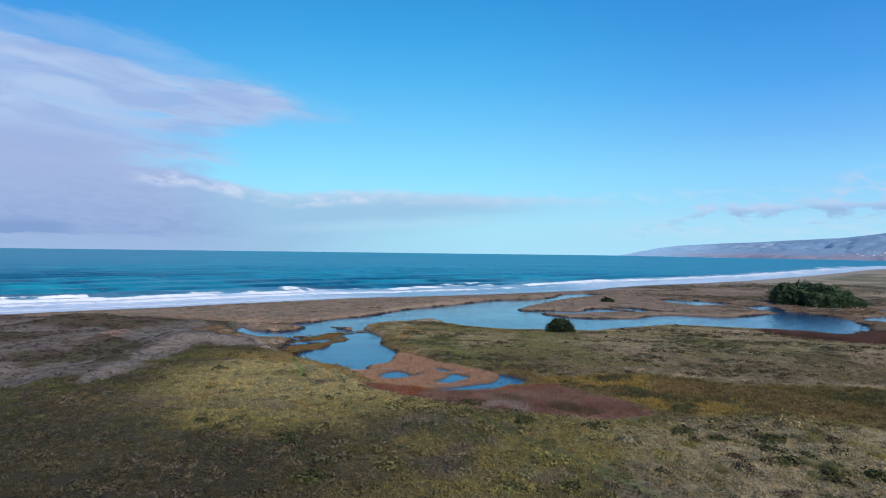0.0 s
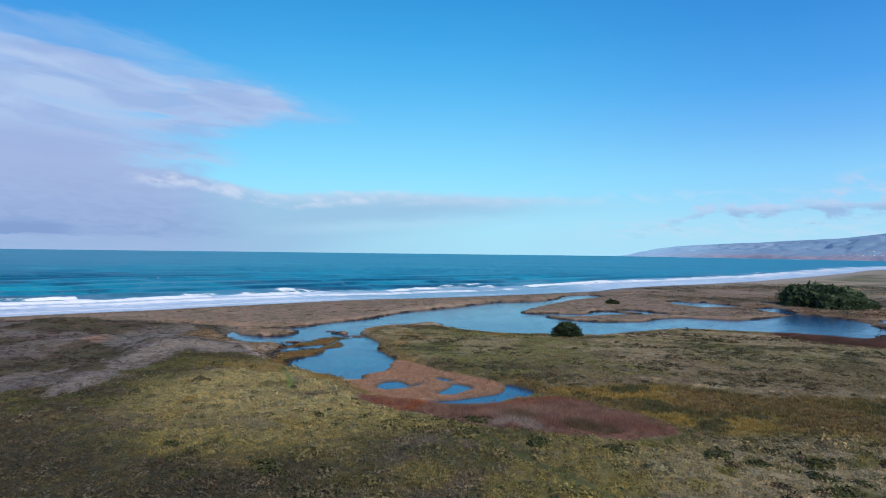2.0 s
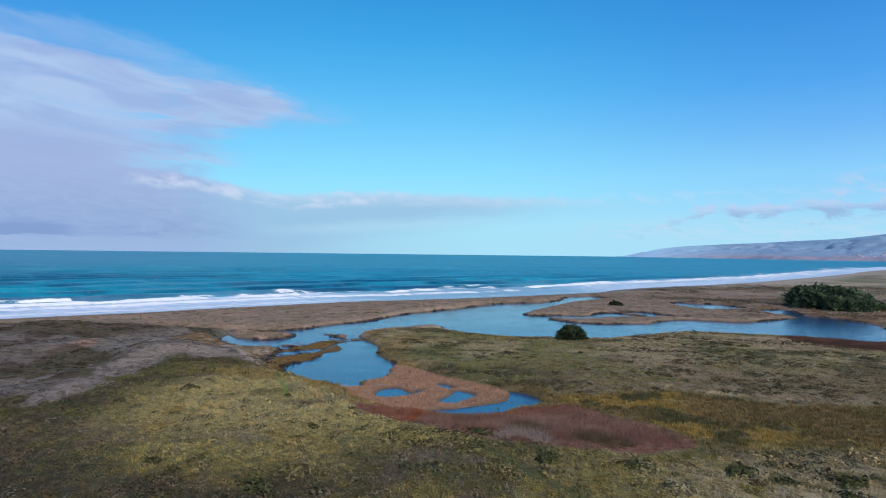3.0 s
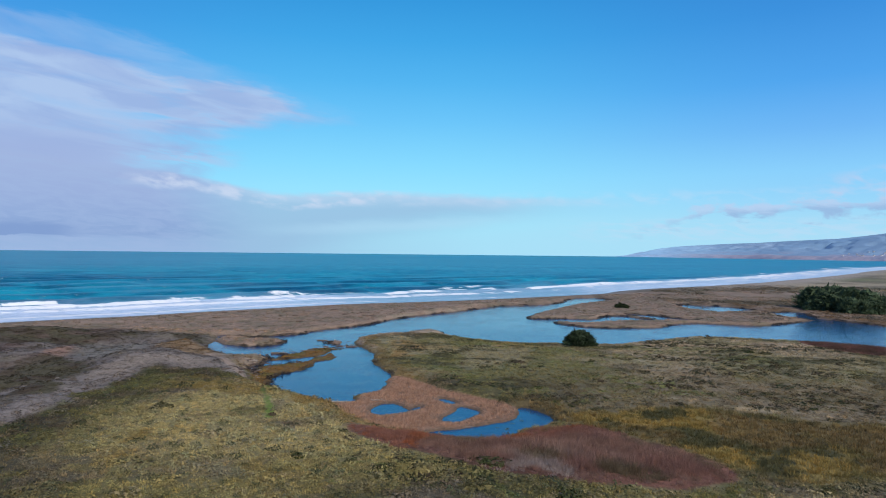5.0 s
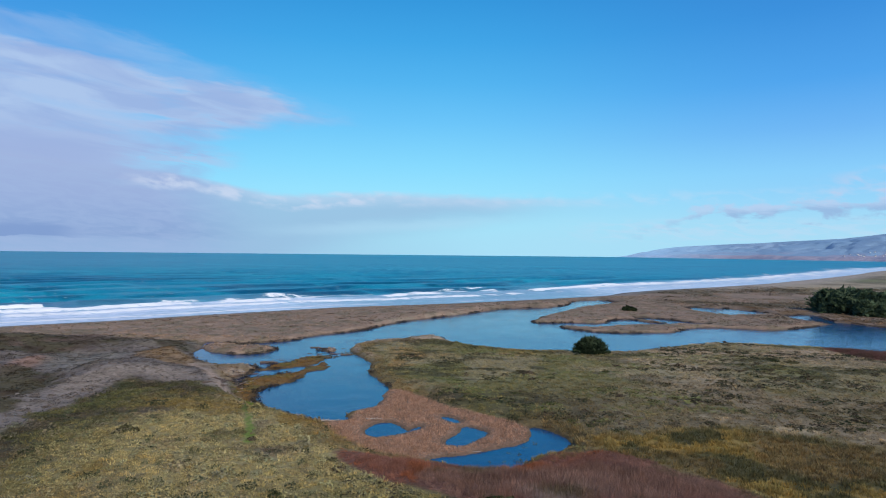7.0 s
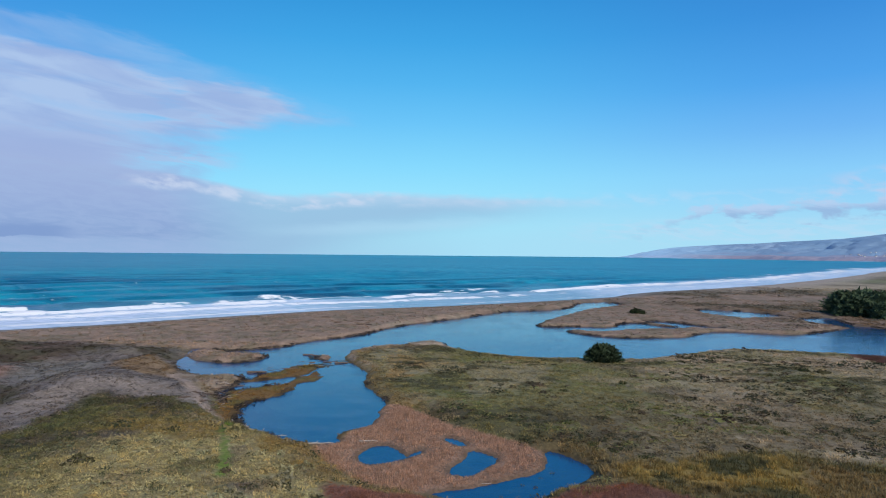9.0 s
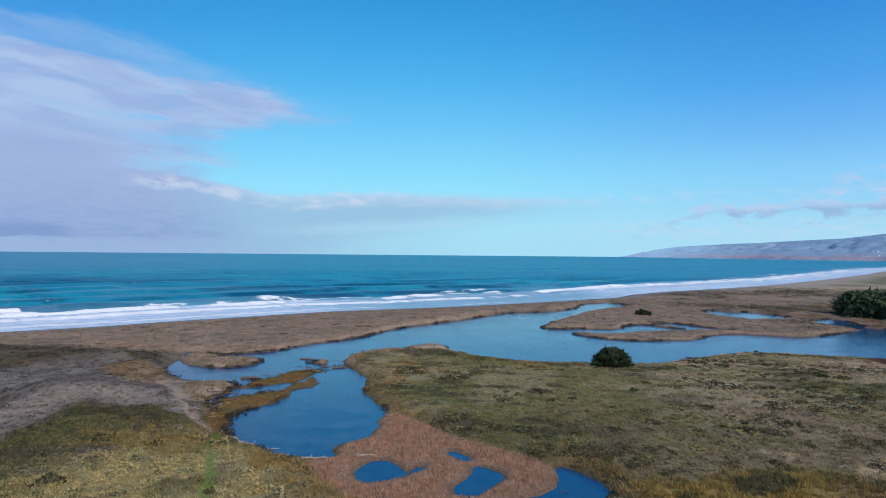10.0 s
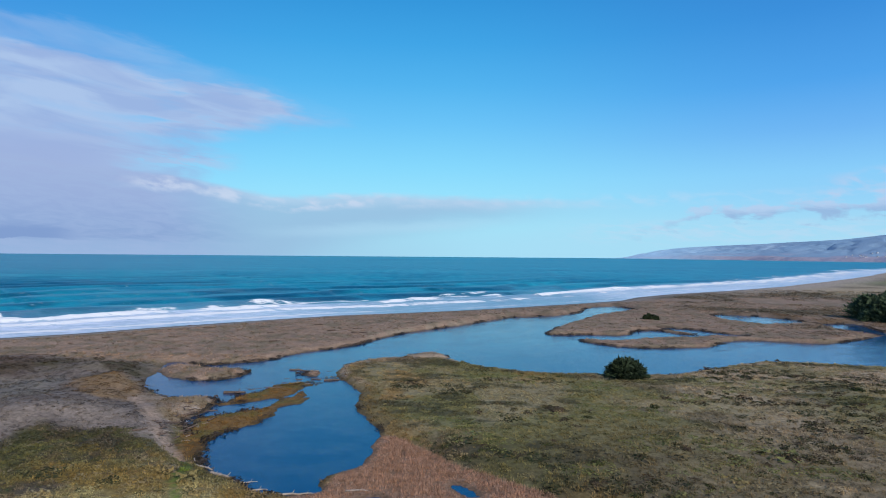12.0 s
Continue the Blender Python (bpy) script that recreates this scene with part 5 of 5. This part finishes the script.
def box(w, d, h, z0=0.0):
    v = np.array([(sx * w / 2, sy * d / 2, z0 + z) for z in (0, h) for sx, sy in ((-1, -1), (1, -1), (1, 1), (-1, 1))])
    return v, np.array([(3, 2, 1, 0), (4, 5, 6, 7), (0, 1, 5, 4), (1, 2, 6, 5), (2, 3, 7, 6), (3, 0, 4, 7)])


def house():
    root = new("house")
    mesh_part("wall", *box(14, 9, 5.0, -1.0), M_WALL, root)
    v = np.array([(-7.6, -5.1, 3.9), (7.6, -5.1, 3.9), (7.6, 5.1, 3.9), (-7.6, 5.1, 3.9), (-7.6, 0, 6.6), (7.6, 0, 6.6)])
    mesh_part("roof", v, np.array([(0, 1, 5), (0, 5, 4), (2, 3, 4), (2, 4, 5), (3, 0, 4), (1, 2, 5), (0, 3, 2), (0, 2, 1)]), M_ROOF, root, label="grey pitched roof")
    for sx in (-4, 0, 4):
        v, f = box(1.6, 0.2, 1.5, 1.2)
        pane = mesh_part("window", v + np.array((sx, -4.55, 0)), f, M_DRIFT_DARK, root, label="dark window")
        v, f = box(1.9, 0.35, 0.15, 1.05)
        mesh_part("sill", v + np.array((sx, -4.62, 0)), f, M_WALL, pane, label="white sill")
    return tagged(root, "small white house with a grey roof by the shore", "house", "houses across the bay")


home = house()
r = np.random.default_rng(9)
HOUSES = []
while len(HOUSES) < 16:
    ratio, y0 = r.uniform(0.655, 0.742), r.uniform(3150, 3800)
    i = int(np.argmin((hx - ratio * y0) ** 2 + (hy - y0) ** 2))
    if hland[i] and 25 < hd[i] < 260:
        HOUSES.append((float(hx[i]), float(hy[i]), float(hz[i])))
for i, (x0, y0, z0) in enumerate(HOUSES):
    m = pose(x0, y0, z0, 0, 0, 20 + (i * 41) % 50)
    ob = copy_thing(home, m) if i else home
    ob.matrix_basis = m @ Matrix.Diagonal((0.8, 0.8, 0.8, 1))

# tussocks standing in the third pool
x, y = np.array([15.5, 13.4, 10.4, 12.1, 7.0, 9.3, 11.7, 16.8, 14.6, 16.0, 17.6]), np.array([156.4, 154.4, 151.7, 150.9, 147.3, 147.4, 147.7, 151.4, 148.6, 149.4, 148.2])
size = np.array([0.9, 0.45, 0.4, 0.5, 0.7, 0.6, 0.8, 0.8, 1.2, 1.4, 1.1])
strew("pool_tussocks", HUM_FINE + GRASS, x, y, 0 * x - 0.05, size, size * 0.6, hue(np.tile(np.array([0.12, 0.092, 0.04]), (len(x), 1)), 0.6, 1.1), M_PLANT,
      "small brown sedge tussocks standing in the pool", "sedge")

# pale sedge on the pool's bank against the thicket
r = np.random.default_rng(21)
x, y = 17 + r.normal(0, 2.6, 60), 147 + r.normal(0, 1.1, 60)
size = r.uniform(0.5, 1.1, 60)
strew("bank_sedge", GRASS, x, y, sample(x, y)[0] - 0.03, size, size * 0.8, hue(np.tile(np.array([0.19, 0.15, 0.06]), (60, 1)), 0.6, 1.2), M_PLANT,
      "pale yellow-green sedge on the pool's bank", "sedge")

# broken sedge hummocks in the narrows off the marsh's tip
r = np.random.default_rng(15)
a = r.uniform(0, 1, 60)
x, y = -41 + 13 * a + r.normal(0, 1.5, 60), 236 + 11 * a + r.normal(0, 1.3, 60)
size = r.gamma(2.5, 0.22, 60) + 0.25
strew("narrows_tussocks", HUM_FINE + GRASS, x, y, np.maximum(sample(x, y)[0], -0.05), size * 1.5, size * 0.5, hue(np.tile(np.array([0.105, 0.07, 0.032]), (60, 1)), 0.5, 1.2), M_PLANT,
      "low rusty sedge hummocks standing in the shallow narrows", "sedge")
